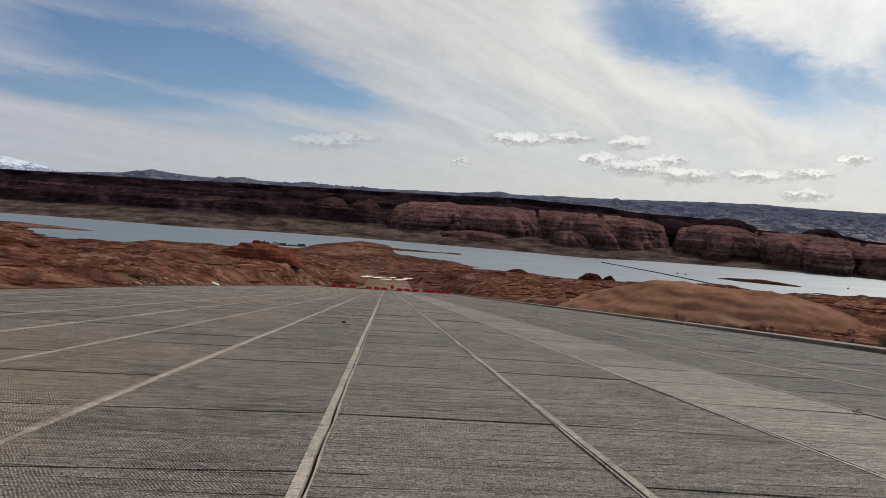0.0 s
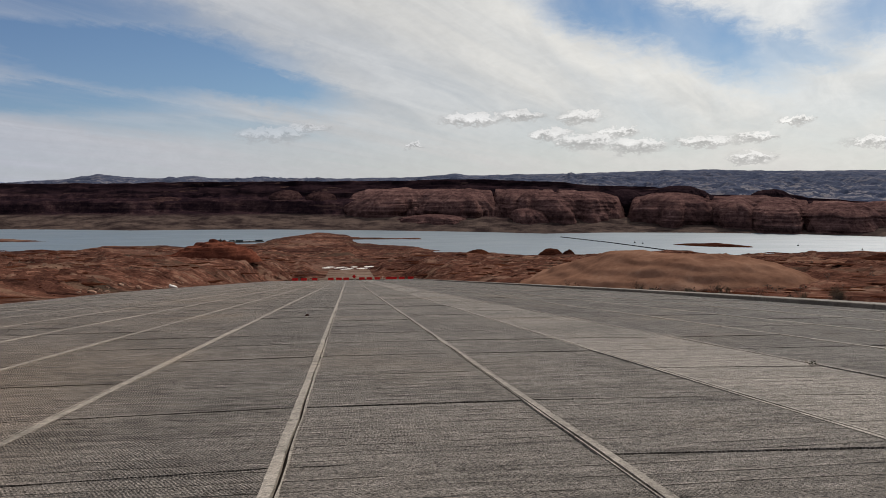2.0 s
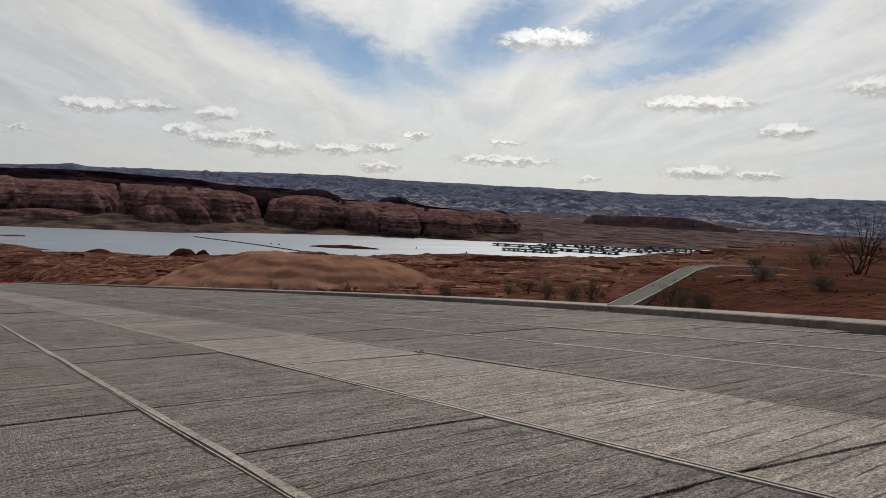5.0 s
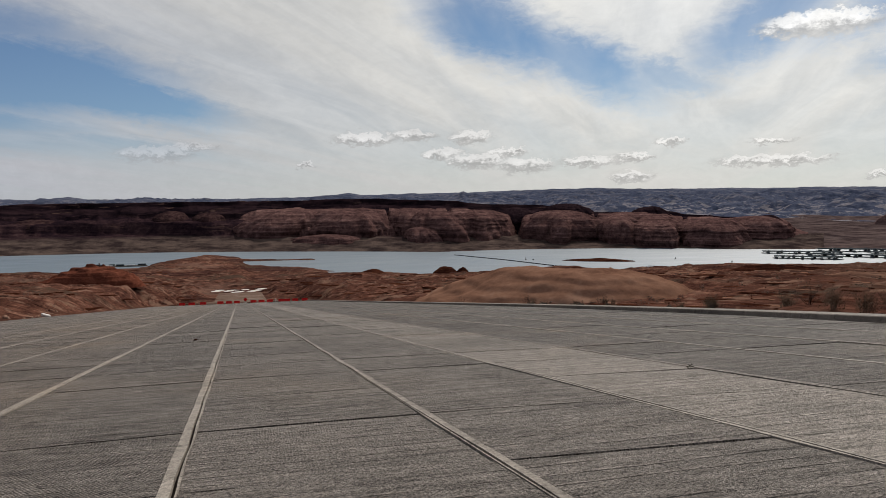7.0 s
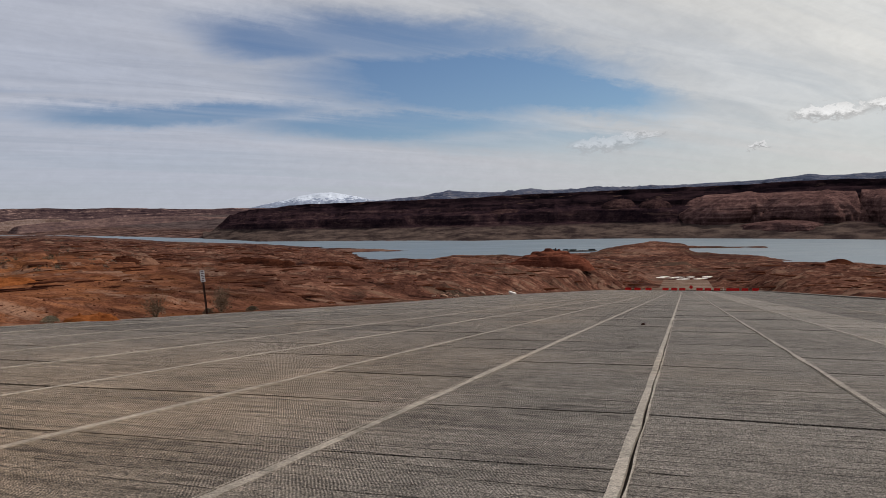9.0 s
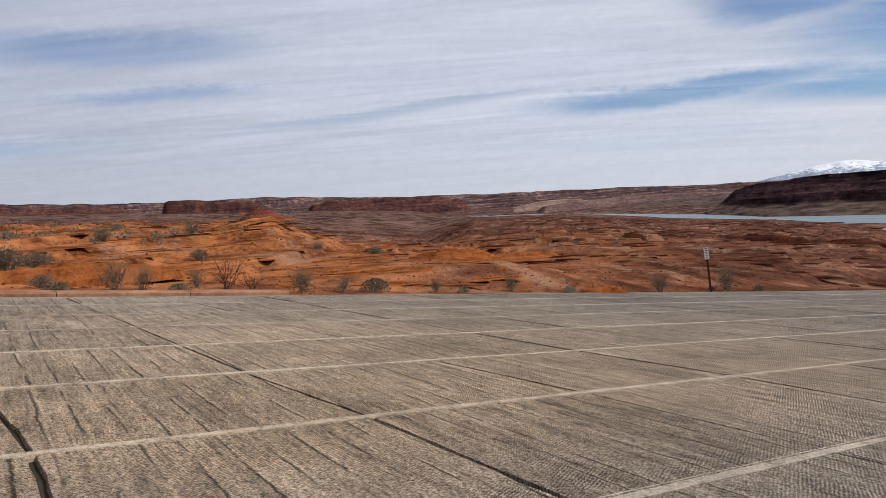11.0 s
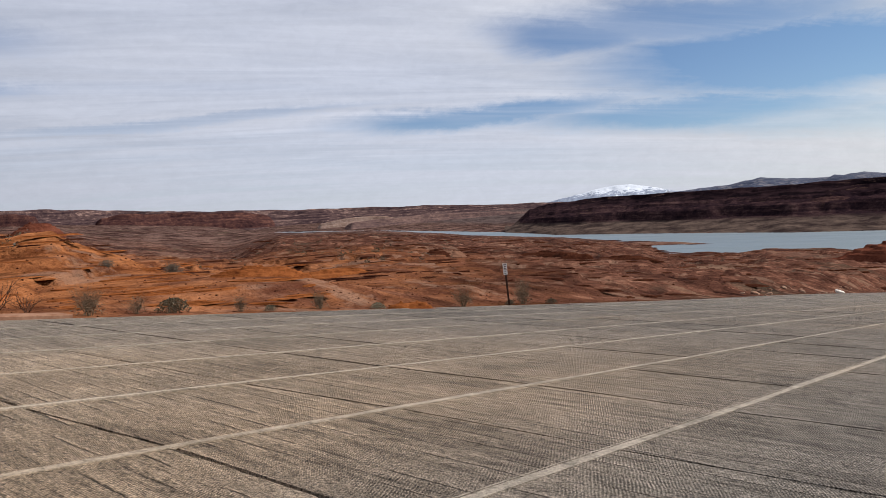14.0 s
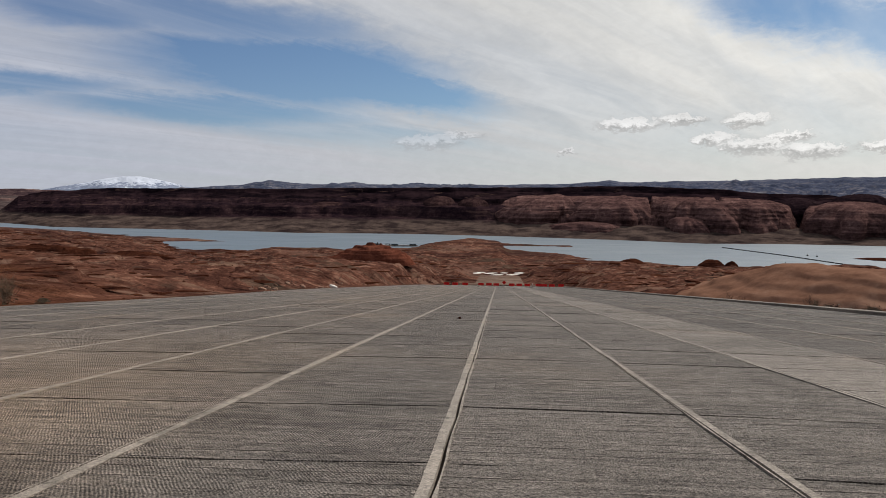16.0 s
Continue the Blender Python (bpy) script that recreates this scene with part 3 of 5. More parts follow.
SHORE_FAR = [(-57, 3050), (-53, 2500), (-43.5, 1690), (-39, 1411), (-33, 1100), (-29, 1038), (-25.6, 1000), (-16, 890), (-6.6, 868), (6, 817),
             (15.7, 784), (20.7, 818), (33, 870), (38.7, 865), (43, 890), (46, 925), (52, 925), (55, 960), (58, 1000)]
HILL = [(-180, 4.0), (-95, 3.4), (-89, 2.7), (-83, 2.5), (-75, 1.5), (-72, 1.8), (-70.3, 1.4), (-69.2, -0.2), (-67.5, -1.7), (-64.5, -3.3), (-58.6, -5.4), (-52, -6.0), (-45, -8)]
FAR_WEST = [(-180, 1.8), (-95, 1.7), (-86, 1.3), (-78, 0.95), (-70, 0.45), (-62, -0.1), (-57, -0.6), (-50, -0.9)]


def ramp_z(y):
    return -math.tan(radians(SLOPE)) * np.minimum(y, 288) - 0.068 * np.clip(y - 288, 0, 90)


def terrace(z, q, hard):
    k = np.floor(z / q)
    f = z / q - k
    return (k + step(0.5 - 0.5 * hard, 0.5 + 0.5 * hard, f)) * q


PATH_LINE = [(21.3, 17.9, -2.0), (24.2, 19.0, -1.78), (27.4, 20.2, -1.48), (30.4, 21.3, -1.16), (32.2, 21.8, -1.08), (33.4, 21.9, -1.06), (36.5, 21.6, -1.1), (39.0, 20.8, -1.2)]


def path_bed(x, y):
    """Distance to the footpath's line, and its height there."""
    best, zp = np.full(np.shape(x), 1e9), np.zeros(np.shape(x))
    for (ax, ay, az_), (bx, by, bz) in zip(PATH_LINE, PATH_LINE[1:]):
        t = np.clip(((x - ax) * (bx - ax) + (y - ay) * (by - ay)) / ((bx - ax) ** 2 + (by - ay) ** 2), 0, 1)
        d = np.hypot(x - ax - t * (bx - ax), y - ay - t * (by - ay))
        zp = np.where(d < best, az_ + t * (bz - az_), zp)
        best = np.minimum(best, d)
    return best, zp


def land(x, y):
    """Height of the ground at x, y."""
    r = np.hypot(x, y) + 1e-6
    az = np.degrees(np.arctan2(x, y))
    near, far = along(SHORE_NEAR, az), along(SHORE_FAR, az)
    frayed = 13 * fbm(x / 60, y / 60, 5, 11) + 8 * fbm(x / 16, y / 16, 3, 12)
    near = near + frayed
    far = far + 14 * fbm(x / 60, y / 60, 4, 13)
    edge = np.where(az < 0, 25.5, 25.0) / np.maximum(np.sin(np.radians(np.clip(np.abs(az), 3, 177))), 0.075)
    edge = np.minimum(edge, 330)
    z0 = ramp_z(edge * np.cos(np.radians(az)))
    t = np.clip((r - edge) / np.maximum(near - edge, 1), 0, 1.0)
    z = z0 + (LAKE_Z - z0) * t
    dry = near - r
    for a0, r0, a1, r1, w0, w1 in SPITS:
        (ax, ay), (bx, by) = polar(a0, r0), polar(a1, r1)
        q = np.clip(((x - ax) * (bx - ax) + (y - ay) * (by - ay)) / ((bx - ax) ** 2 + (by - ay) ** 2), 0, 1)
        dry = np.maximum(dry, w0 + (w1 - w0) * q + 0.35 * frayed - np.hypot(x - ax - q * (bx - ax), y - ay - q * (by - ay)))
    # west: land that climbs away from the water
    e = along(HILL, az)
    el0 = np.degrees(np.arctan((e - 1.7) / 100)) - 0.5
    w = step(-54, -60, az)
    far_el = el0 + (along(FAR_WEST, az) - el0) * step(5.3, 7.8, np.log(r))
    z = z * (1 - w) + w * np.where(r > 200, at_el(far_el, r), z * (1 - step(60, 200, r)) + at_el(far_el, r) * step(60, 200, r))
    # the orange hill
    crest = np.exp(-((np.log(r / 100)) / 0.62) ** 2) * step(27, 60, r)
    z = z + (e - z) * crest * step(-45, -58, az)
    # a ridge of orange slickrock that runs down to the ramp's west side
    (ax, ay), (bx, by) = polar(-68, 68), polar(-50, 39)
    q = np.clip(((x - ax) * (bx - ax) + (y - ay) * (by - ay)) / ((bx - ax) ** 2 + (by - ay) ** 2), 0, 1)
    off = np.hypot(x - ax - q * (bx - ax), y - ay - q * (by - ay))
    z = z + (1.5 - 0.7 * q) * np.exp(-(off / (8.0 - 3.5 * q)) ** 2) * (1 + 0.35 * fbm(x / 9, y / 9, 3, 14))
    # east: a bank with the footpath on it, and a slickrock slope that climbs away behind
    foot = np.interp(az, [44, 48, 50, 54, 58, 66], [-5.2, -3.4, -2.5, -1.6, -1.0, -0.65])
    crest_z = at_el(np.interp(az, [44, 46.5, 51.2, 55, 57.8, 60.7, 66, 78], [-6.4, -5.6, -4.5, -3.45, -2.7, -2.2, -1.9, -1.8]), 68)
    shelf = foot + (crest_z - foot) * step(40, 67, r) - 0.11 * np.maximum(r - 70, 0)
    tilt = terrace(shelf + 0.05 * r - 0.06 * x + 0.5 * fbm(x / 8, y / 8, 4, 18), 0.55, 0.3) - (shelf + 0.05 * r - 0.06 * x)
    shelf = shelf + 0.75 * tilt * step(40, 46, r)
    ew = step(45.5, 50.5, az) * step(23.5, 33, r) * step(260, 120, r)
    z = z + (shelf - z) * ew
    # relief: swells, ledges, small rubble
    rough = step(26, 70, r) * (1 - 0.75 * step(50, 55, az) * step(80, 50, r))
    z = z + rough * (0.8 * fbm(x / 75, y / 75, 5, 3) * step(60, 250, r) + 0.5 * fbm(x / 19, y / 19, 4, 4) + 0.26 * fbm(x / 4, y / 4, 3, 5) * step(400, 150, r))
    tall = step(40, 110, r) * np.clip(r, 0, 330) * (0.25 + 0.75 * step(0, 160, near - r))
    z = z + tall * ((0.0048 - 0.0015 * step(-20, -34, az)) * fbm(az / 2.2, np.log(r) * 16, 4, 16, 0.6) + 0.003 * fbm(az / 0.7, np.log(r) * 60, 3, 17, 0.6))
    ledgy = step(-0.3, 0.25, fbm(x / 45, y / 45, 3, 8)) * step(24, 40, r)
    zt = terrace(z + 0.3 * fbm(x / 11, y / 11, 3, 6), 0.8, 0.16)
    z = z + (zt - z) * ledgy * 0.8
    # a hump of dark rock on the point beside the water
    z = z - 2.2 * np.exp(-((x - 46) / 24) ** 2 - ((y - 88) / 34) ** 2)
    z = z + 3.0 * np.exp(-((x + 31) / 17) ** 2 - ((y - 738) / 45) ** 2)
    z = z + 3.0 * np.exp(-((az - 26) / 2.2) ** 2 - ((r - 560) / 14) ** 2)
    # lake bed and the far side
    wet = np.minimum(step(0, 9, -dry), step(0, 9, far - r)) * (az > -57) * (az < 57.5)
    z = z * (1 - wet) + (LAKE_Z - 2.5) * wet
    beyond = LAKE_Z + 0.25 + np.minimum((r - far) * 0.018, 24) + 1.2 * fbm(x / 60, y / 60, 4, 21) * step(0, 60, r - far)
    bw = (r > far) * (az > -57) * (az < 110)
    z = z * (1 - bw) + beyond * bw
    shore = (az > -57) * (az < 57.5) * (dry >= 0)
    z = np.where(shore, np.maximum(z, LAKE_Z + 0.3 + 0.02 * np.clip(dry, 0, 40)), z)
    # behind the camera the ground stays level with the ramp's head
    back = step(2, -28, y)
    z = z * (1 - back) + (3.2 + 0.3 * fbm(x / 20, y / 20, 3, 9)) * back
    # bed of the footpath
    d, zp = path_bed(x, y)
    k = step(4.5, 1.2, d)
    z = z * (1 - k) + (zp - 0.035) * k
    # bed of the ramp
    out = np.maximum(x - curb_x(y), left_x(y) - x)
    rim = ramp_z(y) - 0.05 + 0.05 * fbm(x / 2, y / 2, 3, 15)
    k = step(9.0 - 4.5 * step(10, 20, x), 0.6, out) * step(430, 380, y)
    z = z * (1 - k) + rim * k
    inside = step(0.7, -0.1, out) * step(386, 376, y)
    return z * (1 - inside) + (ramp_z(y) - 0.35) * inside


def grid_object(name, verts, faces, mat, smooth=True, parent=None):
    me = bpy.data.meshes.new(name)
    faces = np.asarray(faces)
    me.vertices.add(len(verts))
    me.vertices.foreach_set("co", np.asarray(verts, np.float32).ravel())
    me.loops.add(faces.size)
    me.loops.foreach_set("vertex_index", faces.astype(np.int32).ravel())
    me.polygons.add(len(faces))
    me.polygons.foreach_set("loop_start", np.arange(0, faces.size, faces.shape[1], dtype=np.int32))
    me.polygons.foreach_set("use_smooth", np.full(len(faces), smooth))
    me.update(calc_edges=True)
    me.validate()
    me.materials.append(mat)
    ob = new(name, me)
    ob.parent = parent
    return ob


def sheet_faces(n, m):
    i = np.arange((n - 1) * (m - 1))
    i = (i // (m - 1)) * m + i % (m - 1)
    return np.stack([i, i + m, i + m + 1, i + 1], -1)


def polar_mesh(name, azs, rs, height, mat):
    A, R = np.meshgrid(np.radians(azs), rs)
    X, Y = np.sin(A) * R, np.cos(A) * R
    Z = height(X, Y)
    return grid_object(name, np.stack([X, Y, Z], -1).reshape(-1, 3), sheet_faces(len(rs), len(azs))[:, ::-1], mat)


azs = np.concatenate([np.arange(-180, -105, 3.0), np.arange(-105, 80, 0.22), np.arange(80, 180.1, 2.5)])
rs = np.concatenate([[0.5, 5, 10, 14, 17, 20], np.geomspace(22, 4900, 400)])
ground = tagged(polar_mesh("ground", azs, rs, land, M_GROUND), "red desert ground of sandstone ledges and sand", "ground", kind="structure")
lake = tagged(grid_object("water", np.array([(-3600, 300, LAKE_Z), (1400, 300, LAKE_Z), (1400, 3800, LAKE_Z), (-3600, 3800, LAKE_Z)]), [[0, 1, 2, 3]], M_WATER),
              "calm blue-green lake water below the ramp", "water", kind="structure")


# ---------------------------------------------------------------- far mesas, plateaus and mountain
MESA_TOP = [(-37, -2.2), (-35.6, -1.1), (-35, -0.55), (-33.8, -0.2), (-30, 0.12), (-16, 0.24), (0, 0.46), (11, 0.6), (15.6, 0.52), (18, 0.3), (20, 0.12), (24, -0.02), (26.5, -0.25),
            (28, -0.6), (30.5, -0.62), (32.6, -0.33), (34.5, -0.75), (37.7, -1.0), (41, -1.5), (43, -2.4), (44, -3)]


def mesa(x, y):
    """The dark body: shore bench, talus, cliff and cap, behind the slickrock."""
    r = np.hypot(x, y)
    az = np.degrees(np.arctan2(x, y))
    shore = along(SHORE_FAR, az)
    bench = along([(-38, 60), (-33, 110), (-14, 120), (-6, 105), (0, 70), (5, 62), (22, 70), (45, 75)], az)
    side = step(-3, 4, az)
    d = r - shore - bench - side * 75 - 26 * fbm(az / 3.1, r / 700, 3, 32) - 14 * fbm(x / 60, y / 60, 4, 33)
    zf = LAKE_Z + 0.2 + np.clip((r - shore) / np.maximum(bench, 1), -0.4, 1.2) * along([(-38, 10), (-20, 14), (-6, 15), (2, 10), (20, 9), (45, 9)], az) + (2.4 * np.abs(fbm(x / 45, y / 45, 4, 35)) + 0.8 * fbm(x / 14, y / 14, 3, 31)) * step(-5, 25, r - shore)
    top = at_el(along(MESA_TOP, az), shore + bench + 230) + 0.8 * fbm(az / 1.5, r / 200, 4, 36)
    p = 0.34 * step(0, 16, d) + 0.10 * step(16, 60, d) + 0.16 * step(62, 72, d) + 0.22 * step(72, 150, d) + 0.18 * step(150, 160, d)
    z = zf + (top - zf) * p
    ledge = terrace(z + 2.0 * fbm(x / 90, y / 90, 3, 40), 5.0, 0.4)
    z = z + 0.35 * (ledge - z) * step(LAKE_Z + 16, LAKE_Z + 20, z) + step(5, 40, d) * (1.1 * fbm(x / 26, y / 26, 4, 37) + 1.6 * fbm(az / 0.5, r / 60, 3, 30) * step(170, 120, d))
    return z - 30 * step(300, 520, d)


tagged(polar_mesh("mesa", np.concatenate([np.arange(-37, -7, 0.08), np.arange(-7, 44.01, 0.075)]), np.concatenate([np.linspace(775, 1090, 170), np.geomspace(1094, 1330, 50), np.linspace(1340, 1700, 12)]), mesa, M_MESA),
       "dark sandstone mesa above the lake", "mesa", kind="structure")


def slickrock(az, half_l, half_r, el_top, el_base, front, depth, mat, seed, lean=0.0, wall=0.36, sink=14.0, label="rounded banded slickrock dome at the mesa's foot"):
    """A dome of layered rock: az is its middle, half_l and half_r its half widths (degrees), front the distance of its face, depth how far back its crown lies."""
    n, m = 64, 150
    t = np.linspace(0, 1, n)[:, None]
    ph = np.linspace(0, 2 * math.pi, m)[None, :]
    z0, z1 = at_el(el_base, front), at_el(el_top, front + 0.75 * depth)
    q = np.clip((t - 0.3) / 0.7, 0, 1) * math.pi / 2
    up = wall * np.clip(t / 0.3, 0, 1) + (1 - wall) * np.sin(q) ** 0.95 + 0 * ph
    rad = (1 - 0.05 * np.clip(t / 0.3, 0, 1) ** 2) * np.cos(q) ** 0.85
    c, s_ = np.cos(ph), np.sin(ph)
    c, s_ = np.sign(c) * np.abs(c) ** 0.62, np.sign(s_) * np.abs(s_) ** 0.62
    A = np.radians(az + lean * (up - 0.5)) + 0 * ph
    half = np.where(c < 0, half_l, half_r)
    H = z1 - z0
    Z = z0 - sink + (H + sink) * up
    gully = fbm(c * 2.3 + seed, s_ * 2.3 + up * 0.7, 4, 200 + seed)
    layer = 0.030 * fbm(Z / 3.2 + 0.5 * gully, Z * 0 + seed, 4, 230 + seed, 0.7) + 0.035 * fbm(Z / 9.0, Z * 0 + seed, 2, 231 + seed)
    k = rad * (1 + 0.26 * gully + 0.05 * fbm(c * 9 + seed, s_ * 9 + up * 4, 3, 202 + seed)) + layer * np.minimum(1, 3 * (1 - up)) * 1.3
    along_ = np.radians(half) * front * c * k
    into = depth * (1 + s_ * k) + 0.30 * depth * np.abs(c * k) ** 2
    X = np.sin(A) * (front + into) + np.cos(A) * along_
    Y = np.cos(A) * (front + into) - np.sin(A) * along_
    Z = Z + 0.13 * H * fbm(X / 34, Y / 34, 5, 203 + seed) * up
    X[:, -1], Y[:, -1], Z[:, -1] = X[:, 0], Y[:, 0], Z[:, 0]
    ob = grid_object("slickrock", np.stack([X, Y, Z], -1).reshape(-1, 3), sheet_faces(n, m)[:, ::-1], mat)
    return tagged(ob, label, "rock dome", kind="structure")


def slick_wall(x, y):
    """The banded wall from which the domes swell, cut by a few clefts."""
    r = np.hypot(x, y)
    az = np.degrees(np.arctan2(x, y))
    face = along([(-1.5, 985), (0.5, 930), (4, 905), (9, 890), (13, 900), (16, 872), (19, 890), (25, 880), (30, 892), (33, 882), (36, 892), (41, 955), (43, 990)], az)
    crest = along([(-1.5, -1.4), (-0.2, -0.7), (1.5, -0.2), (10, -0.2), (17, -0.24), (20, -0.45), (22, -0.8), (24, -0.55), (27, -0.55), (29.5, -0.75), (31.5, -0.65), (34, -0.95), (37, -1.15), (39.5, -0.95), (41.5, -1.6), (43, -2.2)], az)
    d = r - face - 14 - 13 * fbm(az / 1.1, r / 400, 4, 301, 0.6) - 5 * fbm(x / 13, y / 13, 3, 302)
    low = LAKE_Z + 7
    p = 0.36 * step(0, 5, d) + 0.64 * np.sin(np.clip((d - 4) / 85, 0, 1) * math.pi / 2)
    z = low + (at_el(crest, face + 70) - low) * p
    z = z + 1.5 * fbm(x / 22, y / 22, 5, 303) * step(0, 20, d)
    for a0, lean, wide, deep in ((12.35, 0.028, 0.10, 9), (13.9, -0.05, 0.09, 9), (21.9, 0.0, 0.34, 26), (28.2, 0.01, 0.12, 10), (31.3, 0.01, 0.12, 10), (34.6, 0.0, 0.12, 10), (6.0, 0.05, 0.10, 5), (17.6, 0.04, 0.12, 8)):
        z = z - deep * np.exp(-((az - a0 + lean * (z + 30) - 0.12 * fbm(z / 7, z * 0 + a0, 2, 304)) / wide) ** 2) * step(-45, -38, z)
    z = z + 0.4 * (terrace(z + 1.6 * fbm(x / 50, y / 50, 3, 305), 3.4, 0.4) - z)
    return z - 30 * step(150, 260, d) - 30 * step(0, -6, d)


tagged(polar_mesh("slickrock_wall", np.arange(-1.5, 43.01, 0.055), np.concatenate([np.linspace(845, 1010, 130), np.linspace(1014, 1150, 20)]), slick_wall, M_SLICK), "banded brown slickrock wall above the far shore", "rock wall", kind="structure")
NOSE = "dark red buttress of the mesa"
CAP = "dark shale cap on the slickrock"
for row in [(-9.6, 2.4, 2.2, -0.85, -2.0, 1010, 46, M_NOSE, 1, 0.4, 0.5, 14, NOSE), (-5.0, 1.9, 1.7, -0.25, -2.3, 975, 60, M_NOSE, 2, 1.3, 0.3, 14, NOSE), (-2.4, 1.5, 1.7, -0.35, -2.2, 955, 56, M_NOSE, 3, 0.8, 0.35, 14, NOSE),
            (-13.6, 2.2, 2.0, -0.8, -2.0, 1015, 40, M_NOSE, 4, 0.2, 0.5, 14, NOSE), (3.4, 4.0, 4.2, -0.18, -2.45, 900, 80, M_SLICK, 5, 1.6, 0.3), (9.0, 5.2, 3.6, -0.2, -2.65, 876, 84, M_SLICK, 6, -0.2, 0.32),
            (7.4, 4.0, 3.0, -2.15, -3.0, 842, 40, M_SLICK, 7, 0.0, 0.3, 8), (13.3, 2.3, 2.2, -0.24, -2.75, 892, 70, M_SLICK, 8, 0.0, 0.45), (15.6, 2.4, 3.9, -0.26, -2.9, 846, 80, M_SLICK, 9, -1.0, 0.33),
            (14.7, 2.0, 2.2, -1.7, -3.0, 832, 44, M_SLICK, 10, -0.7, 0.3, 8), (19.0, 2.6, 3.0, -0.36, -2.8, 880, 76, M_SLICK, 11, -0.4, 0.36), (25.1, 3.2, 3.9, -0.42, -2.8, 868, 78, M_SLICK, 12, 0.2, 0.38),
            (26.0, 2.8, 2.3, 0.14, -1.4, 940, 56, M_SHALE, 13, 0.0, 0.3, 14, CAP), (29.6, 2.7, 2.5, -0.75, -2.75, 880, 74, M_SLICK, 14, -0.3, 0.42), (32.6, 2.3, 2.6, -0.95, -2.8, 864, 80, M_SLICK, 15, -0.2, 0.42),
            (32.0, 1.8, 1.9, -0.13, -1.3, 955, 44, M_SHALE, 16, 0.0, 0.2, 14, CAP), (31.0, 4.2, 4.6, -0.5, -2.4, 915, 76, M_SLICK, 17, 0.3, 0.25), (36.2, 2.9, 3.4, -1.0, -2.7, 876, 80, M_SLICK, 18, -0.3, 0.42),
            (39.4, 4.0, 3.4, -0.85, -2.35, 925, 76, M_SLICK, 19, 0.5, 0.2), (40.3, 1.5, 1.5, -0.78, -2.0, 962, 50, M_SHALE, 20, 0.0, 0.2, 14, CAP), (21.8, 2.0, 2.6, -0.2, -1.8, 970, 56, M_SHALE, 21, 0.0, 0.3, 14, CAP)]:
    slickrock(*row)

PLATEAU = [(-40, -0.6), (-27, 0.0), (-24, 0.25), (-20, 0.52), (-18.6, 0.78), (-17.9, 0.88), (-16.8, 0.78), (-15, 0.62), (-13, 0.62), (-12.2, 0.78), (-11.4, 0.84), (-10.4, 0.66), (-6, 0.64),
           (0, 0.68), (5, 0.78), (7.5, 0.98), (8.6, 1.06), (10, 0.92), (13, 1.02), (17.3, 1.08), (17.65, 1.22), (18, 1.08), (22, 1.24), (27, 1.36), (33, 1.24), (45, 1.2), (52, 1.12), (60, 1.3), (90, 1.6)]


def plateau(x, y):
    r = np.hypot(x, y)
    az = np.degrees(np.arctan2(x, y))
    top = at_el(along(PLATEAU, az), 3900) + 3 * fbm(az / 0.6, r * 0, 3, 41)
    z0 = LAKE_Z + 14
    t = np.clip((r - 1700) / 2200, 0, 1)
    return z0 + (top - z0) * t ** 1.25 + 34 * fbm(x / 150, y / 150, 6, 42, 0.62) * step(0.0, 0.2, t) * step(0.97, 0.7, t)


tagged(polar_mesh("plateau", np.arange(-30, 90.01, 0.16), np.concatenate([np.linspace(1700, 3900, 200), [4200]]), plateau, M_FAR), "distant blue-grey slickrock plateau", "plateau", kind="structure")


def bluff(name, table, r0, depth, base_el, mat, label, wobble=0.12, steps=(0.45, 0.75), kind="structure"):
    """A cliff-edged upland far off: table gives its skyline by azimuth."""
    a0, a1 = table[0][0], table[-1][0]

    def height(x, y):
        r = np.hypot(x, y)
        az = np.degrees(np.arctan2(x, y))
        top = at_el(along(table, az) + wobble * 0.4 * fbm(az / 1.2, r * 0, 3, 51), r0 + depth * 0.6)
        low = at_el(base_el, r0) - 25
        ends = step(a0, a0 + 0.06 * (a1 - a0), az) * step(a1, a1 - 0.06 * (a1 - a0), az)
        d = (r - r0) / depth - 0.12 * fbm(az / 2.6, r / (depth * 2), 3, 52) - 0.12 * fbm(x / 160, y / 160, 3, 53) - 0.35 * (1 - ends)
        f = steps[0] * step(0.0, 0.22, d) + (steps[1] - steps[0]) * step(0.22, 0.5, d) + (1 - steps[1]) * step(0.5, 0.62, d)
        return low + (top - low) * f * ends ** 0.3 - 40 * step(1.25, 1.5, d)

    ob = polar_mesh(name, np.linspace(a0, a1, max(40, int((a1 - a0) * 9))), np.linspace(r0 - depth * 0.4, r0 + depth * 1.7, 70), height, mat)
    return tagged(ob, label, name, kind=kind)


bluff("upland", [(-115, 2.9), (-95, 2.66), (-90, 2.3), (-86, 2.06), (-81, 1.78), (-76, 1.68), (-71, 1.62), (-67, 1.4), (-62, 0.95), (-58, 0.8), (-52, 0.58), (-46, 0.42), (-42, 0.32), (-38, 0.1), (-34, 0.02), (-26, -0.2)],
      3300, 900, -0.6, M_UPLAND, "long pink and dark red upland on the skyline", 0.15)
bluff("butte", [(-78.6, 1.5), (-78.0, 1.75), (-76.6, 1.80), (-75.2, 1.6), (-74.2, 1.42), (-72.6, 1.4), (-71.0, 1.1)], 1500, 110, 0.45, M_BLUFF, "flat-topped red sandstone butte", 0.1, (0.25, 0.4))
bluff("ridge", [(-98, 1.7), (-93, 2.0), (-90, 2.1), (-86, 1.75), (-82, 1.6), (-80, 1.2)], 2300, 160, 0.9, M_BLUFF, "low red cliffs far across the desert", 0.2)
